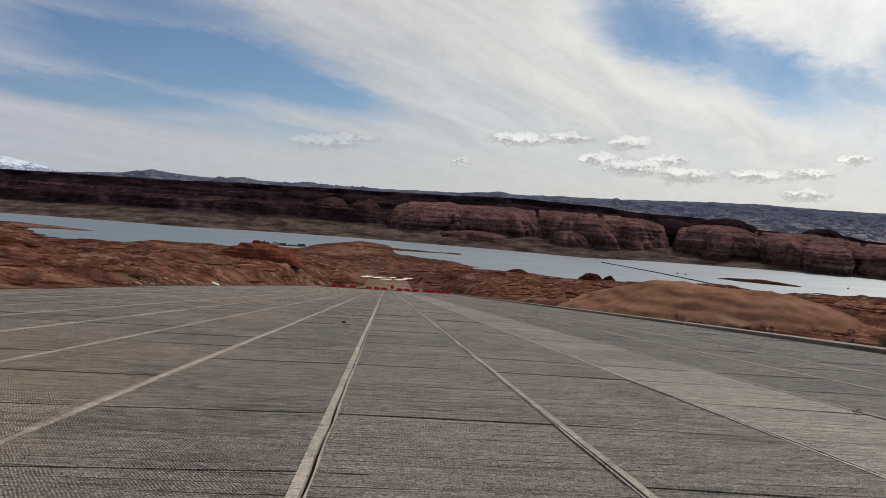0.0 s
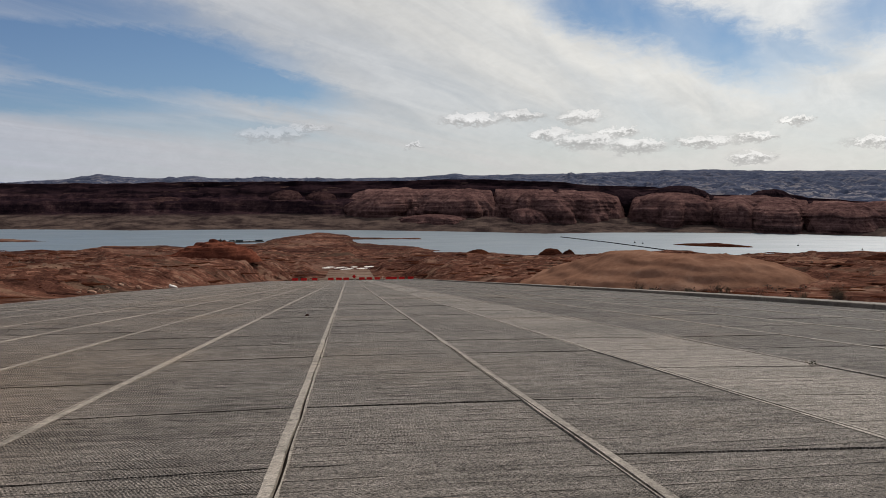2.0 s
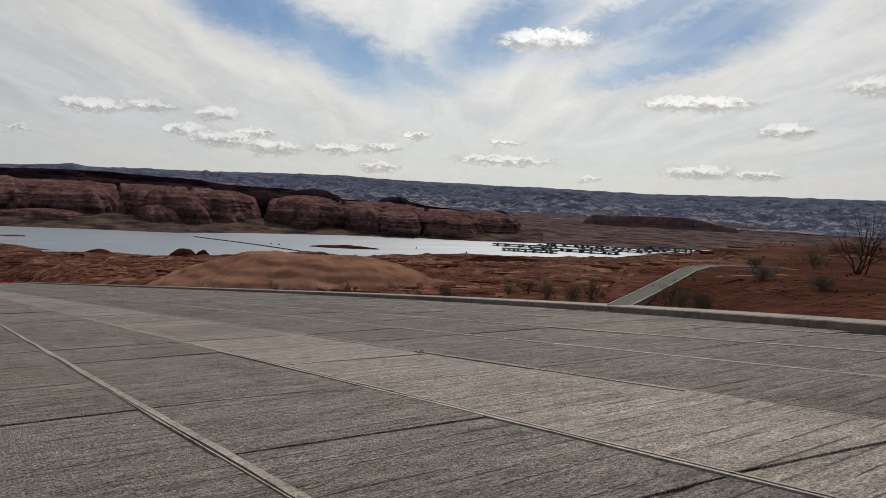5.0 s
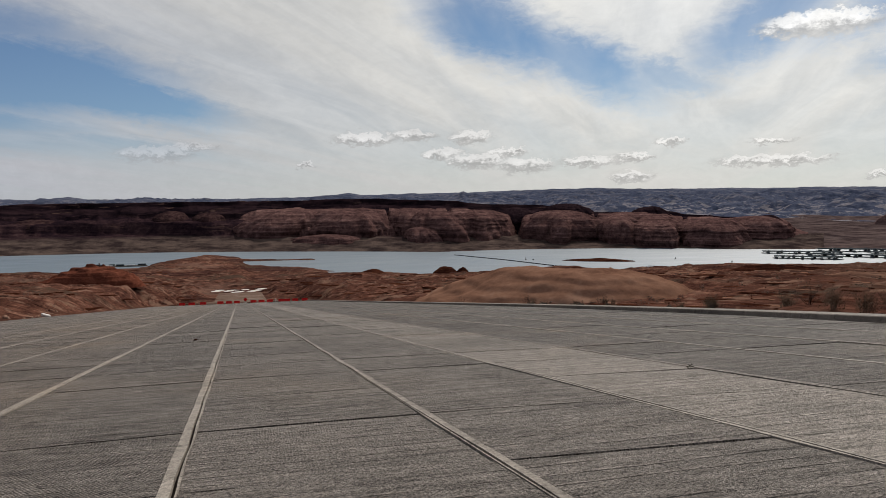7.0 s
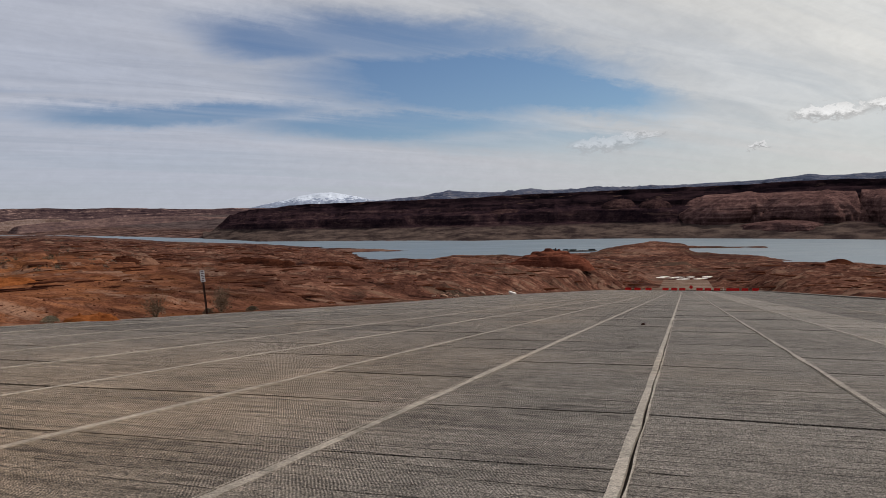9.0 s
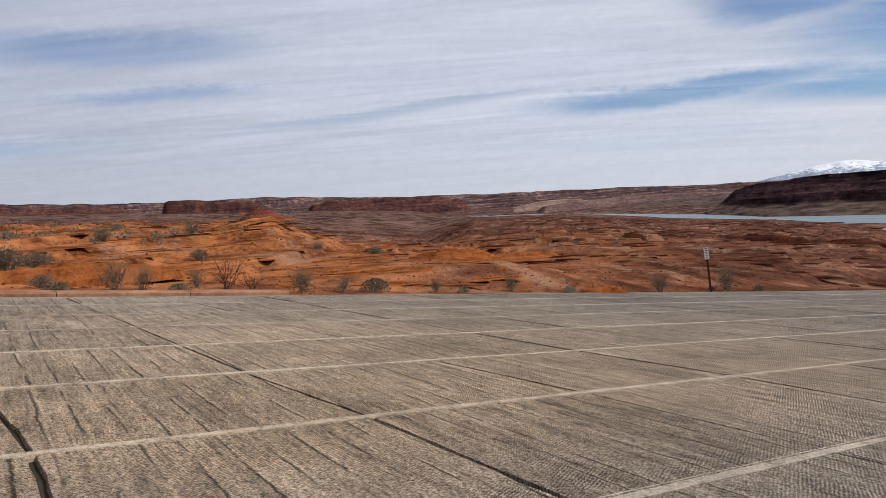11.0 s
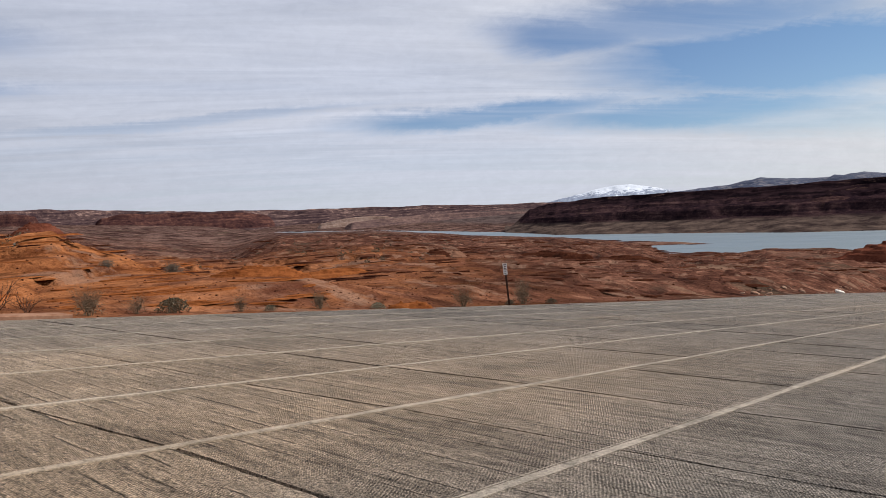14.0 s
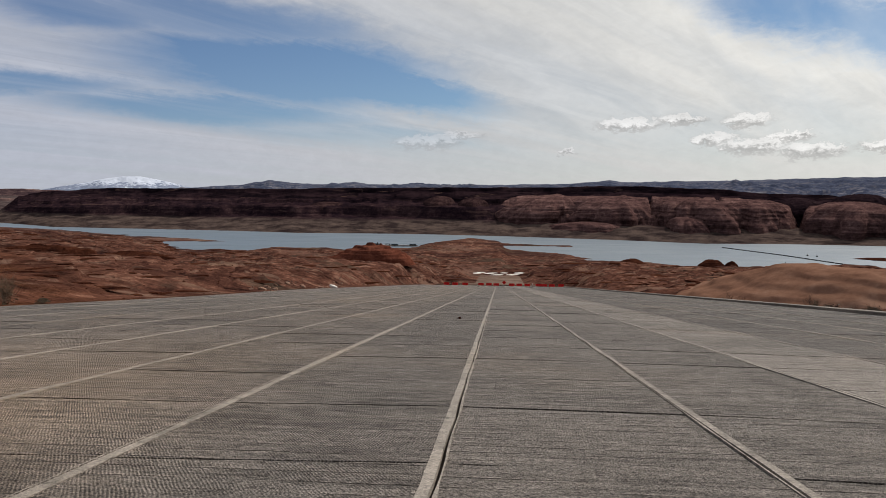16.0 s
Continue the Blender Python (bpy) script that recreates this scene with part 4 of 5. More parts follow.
bluff("ridge", [(-68, 0.7), (-66, 1.0), (-63, 0.9), (-60, 0.75), (-57, 0.6), (-55, 0.2)], 2500, 170, 0.0, M_BLUFF, "low red cliffs far across the desert", 0.2)
bluff("shore_cliff", [(-52, -0.7), (-50, -0.35), (-48.5, -0.25), (-46.5, -0.3), (-45, -0.6), (-44, -1.0)], 2560, 60, -1.1, M_PALECLIFF, "pale washed cliff at the water's edge", 0.1)
bluff("low_mesa", [(-50, -0.75), (-46, -0.5), (-43, -0.35), (-40, -0.42), (-37, -0.5), (-33, -0.9)], 2200, 200, -1.3, M_BUTTE, "dark low mesa beyond the lake", 0.15)
bluff("low_butte", [(46.6, -1.5), (47.3, -1.0), (47.8, -0.68), (50, -0.63), (54.7, -0.52), (55.6, -0.7), (56.6, -0.85), (58.8, -1.2)], 1500, 90, -1.6, M_BUTTE, "low flat butte with a dark flank", 0.05, (0.2, 0.4))


def snow_mountain(x, y):
    r = np.hypot(x, y)
    az = np.degrees(np.arctan2(x, y))
    e = along([(-34, -0.2), (-32.4, 0.12), (-31, 0.4), (-29.6, 0.72), (-28.4, 0.9), (-27.2, 0.92), (-26.4, 0.78), (-25.2, 0.52), (-24, 0.2), (-22, -0.2)], az)
    top = at_el(e, 4700) + 10
    z = -40 + (top + 40) * (1 - np.abs(r - 4700) / 420) + 16 * fbm(az / 0.9, r / 160, 4, 61) * step(4300, 4500, r) * step(4705, 4640, r)
    return np.minimum(z, top)


tagged(polar_mesh("mountain", np.arange(-34, -22, 0.1), np.linspace(4290, 4860, 50), snow_mountain, M_SNOW), "distant mountain streaked with snow", "mountain", kind="structure")


# ---------------------------------------------------------------- helpers for things
def bm_object(name, bm, mat, parent=None, label="", smooth=False):
    me = bpy.data.meshes.new(name)
    for f in bm.faces:
        f.smooth = smooth
    bm.to_mesh(me)
    bm.free()
    me.materials.append(mat)
    ob = new(name, me)
    ob.parent = parent
    if label:
        ob["label"] = label
    return ob


def part(name, bm, mat, parent, label="", smooth=False):
    return bm_object(name, bm, mat, parent, label, smooth)


def box(bm, x0, x1, y0, y1, z0, z1, bevel=0.0):
    r = bmesh.ops.create_cube(bm, size=1, matrix=Matrix.LocRotScale(((x0 + x1) / 2, (y0 + y1) / 2, (z0 + z1) / 2), None, (x1 - x0, y1 - y0, z1 - z0)))
    if bevel:
        es = list({e for v in r["verts"] for e in v.link_edges})
        bmesh.ops.bevel(bm, geom=es, offset=bevel, segments=1, affect="EDGES")
    return bm


def rod(bm, a, b, r0, r1=None, seg=6):
    a, b = Vector(a), Vector(b)
    m = Matrix.Translation((a + b) / 2) @ (b - a).to_track_quat("Z", "Y").to_matrix().to_4x4()
    bmesh.ops.create_cone(bm, cap_ends=True, segments=seg, radius1=r0, radius2=r0 if r1 is None else r1, depth=(b - a).length, matrix=m)
    return bm


def ground_at(x, y):
    return float(land(np.array([float(x)]), np.array([float(y)]))[0])


# ---------------------------------------------------------------- rocks
def rock_lump(name, sx, sy, sz, mat, seed, rough=0.3, rings=26, ledges=0.0, label="", category="rock"):
    """A boulder or outcrop, flat below, roughened; ledges cuts it into layers."""
    n, m = rings, rings * 2
    rho = np.linspace(0, 1.12, n)[:, None]
    ph = np.linspace(0, 2 * math.pi, m)[None, :]
    X, Y = rho * np.cos(ph), rho * np.sin(ph)
    k = 1 + 0.8 * rough * fbm(X * 1.7 + seed * 3.7, Y * 1.7 + seed, 4, 70 + seed)
    H = np.clip(1 - (rho / k) ** 2.2, -0.25, 1)
    Z = np.sign(H) * np.abs(H) ** 0.8 * sz * (1 + rough * fbm(X * 3 + seed, Y * 3, 4, 71 + seed))
    if ledges:
        q = sz / 4.3
        Z = Z + ledges * (terrace(Z + 0.25 * q * fbm(X * 4, Y * 4 + seed, 3, 72), q, 0.22) - Z)
    X, Y = X * sx, Y * sy
    Z[:, -1], Z[-1] = Z[:, 0], -0.3 * sz
    return tagged(grid_object(name, np.stack([X, Y, Z], -1).reshape(-1, 3), sheet_faces(n, m), mat), label, category)


def set_down(ob, x, y, turn=0.0, sink=0.0, scale=1.0):
    ob.matrix_world = pose(x, y, ground_at(x, y) - sink, 0, 0, turn) @ Matrix.Diagonal((scale, scale, scale, 1))
    return ob


def dome_mesh():
    """The smooth sandstone dome beyond the kerb."""
    u = np.linspace(-1.15, 1.15, 120)
    U, V = np.meshgrid(u, np.linspace(-1.15, 1.15, 90))
    X, Y = 48.5 + 22 * U * 0.80 + 15 * V * 0.45, 98 - 22 * U * 0.60 + 15 * V * 0.89
    d = np.sqrt(np.maximum(U ** 2 + V ** 2 + 0.16 * fbm(U * 2.4, V * 2.4, 4, 81), 0))
    base = ramp_z(Y * 0 + 78) - 2.3
    H = 4.3 * np.clip(1 - d ** 2.2, -0.4, 1)
    H = H - 1.2 * np.clip(U, 0, 1.2) ** 2
    Z = base + H + 0.45 * fbm(X / 8, Y / 8, 5, 82) + 0.28 * (terrace(H + 0.9 * fbm(X / 10, Y / 10, 3, 84), 1.3, 0.4) - H)
    return grid_object("rock_dome", np.stack([X, Y, Z], -1).reshape(-1, 3), sheet_faces(90, 120)[:, ::-1], M_DOME)


tagged(dome_mesh(), "smooth tan sandstone dome beside the ramp", "rock dome", kind="structure")

x, y = polar(-10.2, 300)
outcrop = rock_lump("rock_outcrop", 17, 11, 6.2, M_REDDOME, 3, 0.3, 44, 0.55, "dark red ledged sandstone outcrop near the shore", "rock")
set_down(outcrop, x, y, 8, 0.5)
marker = new("marker_post")
set_down(tagged(marker, "short dark marker post on the red outcrop", "post"), x + 1, y)
marker.matrix_world = pose(x + 3, y, ground_at(x, y) + 4.6)
part("post", rod(bmesh.new(), (0, 0, 0), (0, 0, 2.0), 0.22, 0.18, 8), M_STEEL, marker)
part("cap", rod(bmesh.new(), (0, 0, 2.0), (0, 0, 2.15), 0.26, 0.2, 8), M_STEEL, marker)
for az_, r_, sx, sz, sd in [(16.2, 518, 9, 5.0, 5), (17.6, 522, 5, 4.2, 6), (10.4, 532, 9, 3.0, 7), (8.2, 548, 6, 1.6, 8)]:
    set_down(rock_lump("shore_rock", sx, sx * 0.7, sz, M_REDROCK, sd, 0.2, 24, 0.4, "dark rounded rock at the water's edge", "rock"), *polar(az_, r_), 0, 0.4)
rock_lump("spit", 33, 8, 2.4, M_REDROCK, 18, 0.35, 30, 0.4, "low dark spit of rock in the lake", "rock").matrix_world = pose(*polar(28.3, 656), LAKE_Z - 0.2, 0, 0, -30)
# the first two lumps make one knob, pale on its right, dark on its left
for az_, r_, sx, sy, sz, sd, mt, lb in [(-41.4, 118, 2.5, 2.4, 1.3, 9, M_DOME, "pale right half of a low rounded sandstone knob"), (-42.5, 117, 2.8, 2.4, 1.4, 10, M_REDROCK, "dark red left half of a low rounded sandstone knob"),
                                        (-50.5, 70, 5.0, 2.2, 1.0, 12, M_ORANGE, "low ledged orange sandstone outcrop"),
                                        (-45.0, 36, 1.6, 1.0, 0.7, 14, M_ORANGE, "small broken orange sandstone outcrop"),
                                        (-57, 46, 3.5, 1.6, 0.8, 16, M_ORANGE, "low ledged orange sandstone outcrop"), (-88, 34, 6, 1.6, 0.8, 17, M_ORANGE, "low ledged orange sandstone outcrop"),
                                        (-34, 150, 9, 2, 1.5, 19, M_REDROCK, "long dark ledge of red sandstone"),
                                        (-28, 160, 8, 2, 1.3, 20, M_REDROCK, "long dark ledge of red sandstone"), (41.5, 205, 14, 3, 1.6, 21, M_REDROCK, "long dark ledge of red sandstone"),
                                        (46.5, 150, 9, 3, 1.2, 22, M_DOME, "tan ledged sandstone rise"),
                                        (49.5, 190, 14, 3, 1.6, 24, M_REDROCK, "dark red sandstone ledge above the marina")]:
    set_down(rock_lump("rock_outcrop", sx, sy, sz, mt, sd, 0.3, 26, 0.7, lb, "rock"), *polar(az_, r_), -az_, 0.3)


x, y = polar(-71.3, 104)
knob = rock_lump("rock_outcrop", 2.9, 2.3, 3.1 - ground_at(x, y), M_REDDOME, 27, 0.12, 30, 0.6, "banded red sandstone knob on the orange hill", "rock")
set_down(knob, x, y, 71, 0.1)

def stone_mesh(seed):
    rnd = random.Random(seed)
    bm = bmesh.new()
    bmesh.ops.create_icosphere(bm, subdivisions=1, radius=0.5)
    for v in bm.verts:
        v.co = Vector((v.co.x * 1.3, v.co.y, v.co.z * 0.7)) * rnd.uniform(0.75, 1.15)
    me = bpy.data.meshes.new("stone")
    bm.to_mesh(me)
    bm.free()
    me.materials.append(M_STONE)
    return me


stones = [stone_mesh(i) for i in range(4)]
rnd = random.Random(5)
for i in range(26):
    ob = tagged(new("stone", stones[i % 4]), "loose reddish stone beside the ramp's edge", "stone", "stones along the ramp's edge")
    y = rnd.uniform(90, 175)
    x = float(left_x(y)) - rnd.uniform(0.4, 4.5)
    s = rnd.uniform(0.35, 1.1)
    ob.matrix_world = pose(x, y, ground_at(x, y) + 0.1 * s, rnd.uniform(-20, 20), rnd.uniform(-20, 20), rnd.uniform(0, 360)) @ Matrix.Diagonal((s, s, s, 1))
white_block = tagged(bm_object("broken_slab", box(bmesh.new(), -0.7, 0.7, -0.35, 0.35, 0, 0.45, 0.08), M_PALE), "pale broken concrete slab lying by the ramp", "concrete slab")
white_block.matrix_world = pose(-30.6, 131, ground_at(-30.6, 131) + 0.1, 14, 20, 30)


def rubble(count, a0, a1, r0, r1, seed, mat, size):
    """Many small stones over the ground, one mesh."""
    rg = np.random.RandomState(seed)
    az, r = rg.uniform(a0, a1, count), np.exp(rg.uniform(math.log(r0), math.log(r1), count))
    X, Y = np.sin(np.radians(az)) * r, np.cos(np.radians(az)) * r
    keep = np.maximum(X - curb_x(Y), left_x(Y) - X) > 1.3
    X, Y = X[keep], Y[keep]
    Z = land(X, Y)
    ok = Z > LAKE_Z + 0.4
    X, Y, Z = X[ok], Y[ok], Z[ok]
    n = len(X)
    s = rg.uniform(0.4, 1.0, n) ** 2 * size * (0.5 + np.hypot(X, Y) / 120)
    oct_ = np.array([(1, 0, 0), (0, 1, 0), (-1, 0, 0), (0, -1, 0), (0, 0, 0.7), (0, 0, -0.6)], float)
    v = oct_[None] * rg.uniform(0.6, 1.4, (n, 6, 1)) * s[:, None, None] + np.stack([X, Y, Z], -1)[:, None, :]
    f = np.array([(0, 1, 4), (1, 2, 4), (2, 3, 4), (3, 0, 4), (1, 0, 5), (2, 1, 5), (3, 2, 5), (0, 3, 5)])
    faces = (f[None] + (np.arange(n) * 6)[:, None, None]).reshape(-1, 3)
    return grid_object("rubble", v.reshape(-1, 3), faces, mat, False)


tagged(rubble(4200, -103, -20, 27, 320, 7, M_REDROCK, 0.13), "scattered dark red sandstone rubble", "rubble", kind="stuff")
tagged(rubble(2600, 12, 78, 27, 320, 8, M_REDROCK, 0.13), "scattered brown sandstone rubble", "rubble", kind="stuff")


def ledges(count, a0, a1, r0, r1, seed, mat):
    """Broken flat ledges of sandstone lying along the slope, one mesh."""
    rg = np.random.RandomState(seed)
    az, r = rg.uniform(a0, a1, count), np.exp(rg.uniform(math.log(r0), math.log(r1), count))
    X, Y = np.sin(np.radians(az)) * r, np.cos(np.radians(az)) * r
    group_ = fbm(X / 30, Y / 30, 3, 95) > rg.uniform(-0.9, 0.35, count)
    keep = (np.maximum(X - curb_x(Y), left_x(Y) - X) > 3.0) & group_ & (np.hypot(X - 48, Y - 98) > 24) & ((X < 0.95 * Y) | (Y > 110) | (rg.uniform(0, 1, count) < 0.25)) & (path_bed(X, Y)[0] > 3)
    X, Y = X[keep], Y[keep]
    Z = land(X, Y)
    ok = Z > LAKE_Z + 0.5
    X, Y, Z = X[ok], Y[ok], Z[ok]
    n, m = len(X), 9
    far_ = 0.5 + np.hypot(X, Y) / 90
    long_, deep_, high_ = rg.uniform(0.2, 1.0, n) ** 1.5 * 2.0 * far_, rg.uniform(0.2, 0.6, n) * far_, rg.uniform(0.02, 0.08, n) * far_ ** 0.8
    turn = np.radians(rg.uniform(-35, 35, n)) - np.radians(az[keep][ok])
    ph = np.linspace(0, 2 * math.pi, m, endpoint=False)[None]
    rad = rg.uniform(0.7, 1.15, (n, m))
    rings = []
    for s, h in ((1.25, -0.9), (1.0, 0.5), (1.02, 0.8), (0.75, 1.0)):
        u, v = np.cos(ph) * rad * s * long_[:, None], np.sin(ph) * rad * s * deep_[:, None]
        x = X[:, None] + u * np.cos(turn)[:, None] - v * np.sin(turn)[:, None]
        y = Y[:, None] + u * np.sin(turn)[:, None] + v * np.cos(turn)[:, None]
        rings.append(np.stack([x, y, Z[:, None] + h * high_[:, None] + 0 * x], -1))
    V = np.stack(rings, 1).reshape(-1, 3)
    top = np.stack([X, Y, Z + high_ * 1.02], -1)
    base = (np.arange(n) * 4 * m)[:, None, None]
    i = np.arange(m)
    k = (i + 1) % m
    side = np.concatenate([np.stack([i + a * m, k + a * m, k + (a + 1) * m, i + (a + 1) * m], -1) for a in range(3)])
    quads = (base + side[None]).reshape(-1, 4)
    tris = np.stack([np.broadcast_to((np.arange(n) * 4 * m)[:, None] + 3 * m + i, (n, m)), np.broadcast_to((np.arange(n) * 4 * m)[:, None] + 3 * m + k, (n, m)), np.broadcast_to((n * 4 * m + np.arange(n))[:, None], (n, m))], -1).reshape(-1, 3)
    me = bpy.data.meshes.new("ledges")
    me.from_pydata(np.concatenate([V, top]).tolist(), [], quads.tolist() + tris.tolist())
    me.materials.append(mat)
    return new("ledges", me)


tagged(ledges(520, -102, -52, 32, 115, 31, M_ORANGE), "broken ledges of orange sandstone", "ledges", kind="stuff")
tagged(ledges(1000, -80, -4, 60, 560, 32, M_REDROCK), "broken ledges of dark red sandstone", "ledges", kind="stuff")
tagged(ledges(1100, 3, 60, 40, 520, 33, M_REDROCK), "broken ledges of dark red sandstone", "ledges", kind="stuff")
tagged(ledges(500, 12, 78, 32, 300, 34, M_DOME), "broken ledges of tan sandstone", "ledges", kind="stuff")


# ---------------------------------------------------------------- shrubs
def twigs(rnd, count, height, spread, width, mat, name, parent=None, branch=3, bend=0.35):
    """Thin tapering stems that fork, drawn as three-sided rods."""
    V, F = [], []

    def stem(p, d, length, w, depth):
        segs = 3
        ring = None
        for k in range(segs + 1):
            t = k / segs
            rr = w * (1 - 0.75 * t)
            side = d.cross(Vector((0.3, 0.5, 0.8))).normalized()
            up = d.cross(side).normalized()
            base = len(V)
            for a in (0, 2.094, 4.189):
                V.append(p + (side * math.cos(a) + up * math.sin(a)) * rr)
            if ring is not None:
                for j in range(3):
                    F.append((ring + j, ring + (j + 1) % 3, base + (j + 1) % 3, base + j))
            ring = base
            if depth and k in (1, 2):
                for _ in range(branch):
                    nd = (d + Vector((rnd.gauss(0, 0.5), rnd.gauss(0, 0.5), rnd.gauss(0.1, 0.3)))).normalized()
                    stem(p.copy(), nd, length * rnd.uniform(0.35, 0.6), rr * 0.6, depth - 1)
            d = (d + Vector((rnd.gauss(0, bend), rnd.gauss(0, bend), rnd.gauss(0.05, bend * 0.6))) * 0.5).normalized()
            p = p + d * (length / segs)

    for _ in range(count):
        a = rnd.uniform(0, 6.283)
        lean = rnd.uniform(0.1, 1.0) * spread
        d = Vector((math.cos(a) * lean, math.sin(a) * lean, 1)).normalized()
        stem(Vector((rnd.gauss(0, 0.06), rnd.gauss(0, 0.06), -0.05)), d, height * rnd.uniform(0.6, 1.0), width, 2)
    return grid_object(name, np.array([tuple(v) for v in V]), np.array(F), mat, True, parent)


def leaves(rnd, count, radius, height, size, mat, parent, name="leaves"):
    V, F = [], []
    for i in range(count):
        a, q, h = rnd.uniform(0, 6.283), math.sqrt(rnd.random()) * radius, rnd.uniform(0.08, 1.0) * height
        q *= math.sqrt(max(0.05, 1 - (h / height) ** 2))
        c = Vector((math.cos(a) * q, math.sin(a) * q, h))
        d = Vector((rnd.gauss(0, 1), rnd.gauss(0, 1), rnd.gauss(0.5, 0.8))).normalized()
        s = d.cross(Vector((rnd.random(), rnd.random(), rnd.random()))).normalized()
        k = size * rnd.uniform(0.6, 1.3)
        b = len(V)
        V += [c - s * k * 0.35, c + d * k * 0.6 - s * k * 0.25, c + d * k * 1.5, c + s * k * 0.35]
        F.append((b, b + 3, b + 2, b + 1))
    return grid_object(name, np.array([tuple(v) for v in V]), np.array(F), mat, False, parent)


def shrub(kind, seed):
    rnd = random.Random(seed)
    if kind == "dry":
        top = twigs(rnd, 22, 1.25, 0.75, 0.011, M_TWIG, "dry_shrub")
        leaves(rnd, 260, 0.55, 0.6, 0.05, M_TWIG, top, "dead_leaves")
        return tagged(top, "leafless brown desert shrub at the ramp's edge", "shrub", "desert shrubs")
    if kind == "grey":
        top = twigs(rnd, 34, 0.9, 1.25, 0.010, M_GREYTWIG, "grey_shrub")
        leaves(rnd, 700, 0.75, 0.6, 0.045, M_GREYTWIG, top, "dry_leaves")
        return tagged(top, "grey twiggy desert shrub on orange sand", "shrub", "grey shrubs")
    if kind == "sage":
        top = twigs(rnd, 16, 0.5, 1.2, 0.008, M_GREYTWIG, "sage_bush")
        leaves(rnd, 900, 0.55, 0.42, 0.045, M_SAGE, top)
        return tagged(top, "small rounded grey-green sage bush", "bush", "sage bushes")
    top = twigs(rnd, 9, 1.6, 0.7, 0.024, M_STEEL, "bare_shrub", branch=2, bend=0.5)
    return tagged(top, "dark bare crooked shrub beside the ramp", "shrub", "bare shrubs")


protos = {k: [shrub(k, 100 + 7 * i + 31 * j) for i in range(3)] for j, k in enumerate(("dry", "grey", "sage", "bare"))}
used = set()


def plant(kind, x, y, s, sd):
    i = sd % 3
    m = pose(x, y, ground_at(x, y), 0, 0, sd * 47 % 360) @ Matrix.Diagonal((s, s, s * (0.9 + 0.05 * (sd % 5)), 1))
    ob = protos[kind][i]
    if (kind, i) in used:
        ob = copy_thing(ob, m)
    used.add((kind, i))
    ob.matrix_world = m


# west edge, from the near end outward
for n_, (kd, x, y, s) in enumerate([("grey", -36, -2.0, 1.7), ("bare", -36.5, -1.4, 0.9), ("grey", -34, -0.6, 1.3), ("grey", -43, 1.2, 1.7), ("grey", -41, 2.4, 1.4), ("sage", -39, 3.3, 1.2), ("grey", -30.5, 1.9, 0.8), ("dry", -29.2, -0.4, 0.8),
                                    ("dry", -29.0, 4.2, 1.05), ("dry", -28.6, 5.1, 0.9), ("sage", -26.6, 2.1, 1.0), ("sage", -27.0, 6.0, 0.9), ("bare", -29.2, 8.3, 0.95), ("dry", -29.6, 7.3, 0.7), ("bare", -29.3, 9.4, 0.6),
                                    ("dry", -27.0, 10.7, 1.1), ("dry", -27.1, 12.5, 0.7), ("sage", -27.0, 13.9, 1.35), ("dry", -26.8, 16.8, 0.6), ("sage", -26.4, 18.0, 0.6), ("dry", -26.8, 21.0, 0.85), ("sage", -26.0, 23.9, 0.75),
                                    ("dry", -26.2, 30.6, 1.1), ("dry", -26.2, 36.2, 1.35), ("sage", -26.4, 35.2, 0.6), ("sage", -26.6, 40, 0.8), ("grey", -48, 12, 1.2), ("grey", -60, 8, 1.5), ("grey", -66, 16, 1.4), ("grey", -58, 30, 1.3),
                                    ("grey", -52, 22, 1.0), ("sage", -70, 2, 1.5), ("sage", -64, -4, 1.4), ("grey", -75, -6, 1.6), ("sage", -80, 12, 1.5)]):
    plant(kd, x, y, s, n_)
rnd = random.Random(11)
# between the kerb and the dome
for n_ in range(46):
    y = rnd.uniform(26, 88)
    x = float(curb_x(y)) + rnd.uniform(1.6, 4.4)
    plant(rnd.choice(["dry", "grey", "dry", "bare"]), x, y, rnd.uniform(0.35, 0.8), 50 + n_)
for n_, (kd, az_, r_, s) in enumerate([("dry", 54.6, 28.5, 0.9), ("bare", 53.8, 29.5, 0.8), ("grey", 56, 28.5, 0.8), ("bare", 66, 38, 1.9), ("dry", 63.5, 42, 1.1), ("grey", 59.6, 42, 0.9), ("grey", 60, 32, 0.9), ("grey", 64, 30, 0.8),
                                       ("dry", 48, 33, 0.9), ("dry", 46.5, 36, 1.0), ("dry", 44.5, 38, 1.1), ("bare", 43, 40, 0.8), ("dry", 41.6, 42, 1.1), ("grey", 70, 34, 1.2), ("dry", 72, 30, 1.1)]):
    plant(kd, *polar(az_, r_), s, 120 + n_)


def scrub(count, a0, a1, r0, r1, seed, mat):
    """Low far scrub, one mesh of leafy tufts."""
    rg = np.random.RandomState(seed)
    az, r = rg.uniform(a0, a1, count), np.exp(rg.uniform(math.log(r0), math.log(r1), count))
    X, Y = np.sin(np.radians(az)) * r, np.cos(np.radians(az)) * r
    thick = fbm(X / 40, Y / 40, 4, 91) > 0.02
    keep = (np.maximum(X - curb_x(Y), left_x(Y) - X) > 2.5) & thick
    X, Y = X[keep], Y[keep]
    Z = land(X, Y)
    ok = Z > LAKE_Z + 3
    C = np.stack([X[ok], Y[ok], Z[ok]], -1)
    n, k = len(C), 26
    big = rg.uniform(0.16, 0.55, (n, 1, 1)) * (1 + np.hypot(C[:, 0], C[:, 1])[:, None, None] / 400)
    off = rg.normal(0, 0.45, (n, k, 3)) * big
    off[:, :, 2] = np.abs(off[:, :, 2]) * 0.8
    c = C[:, None] + off
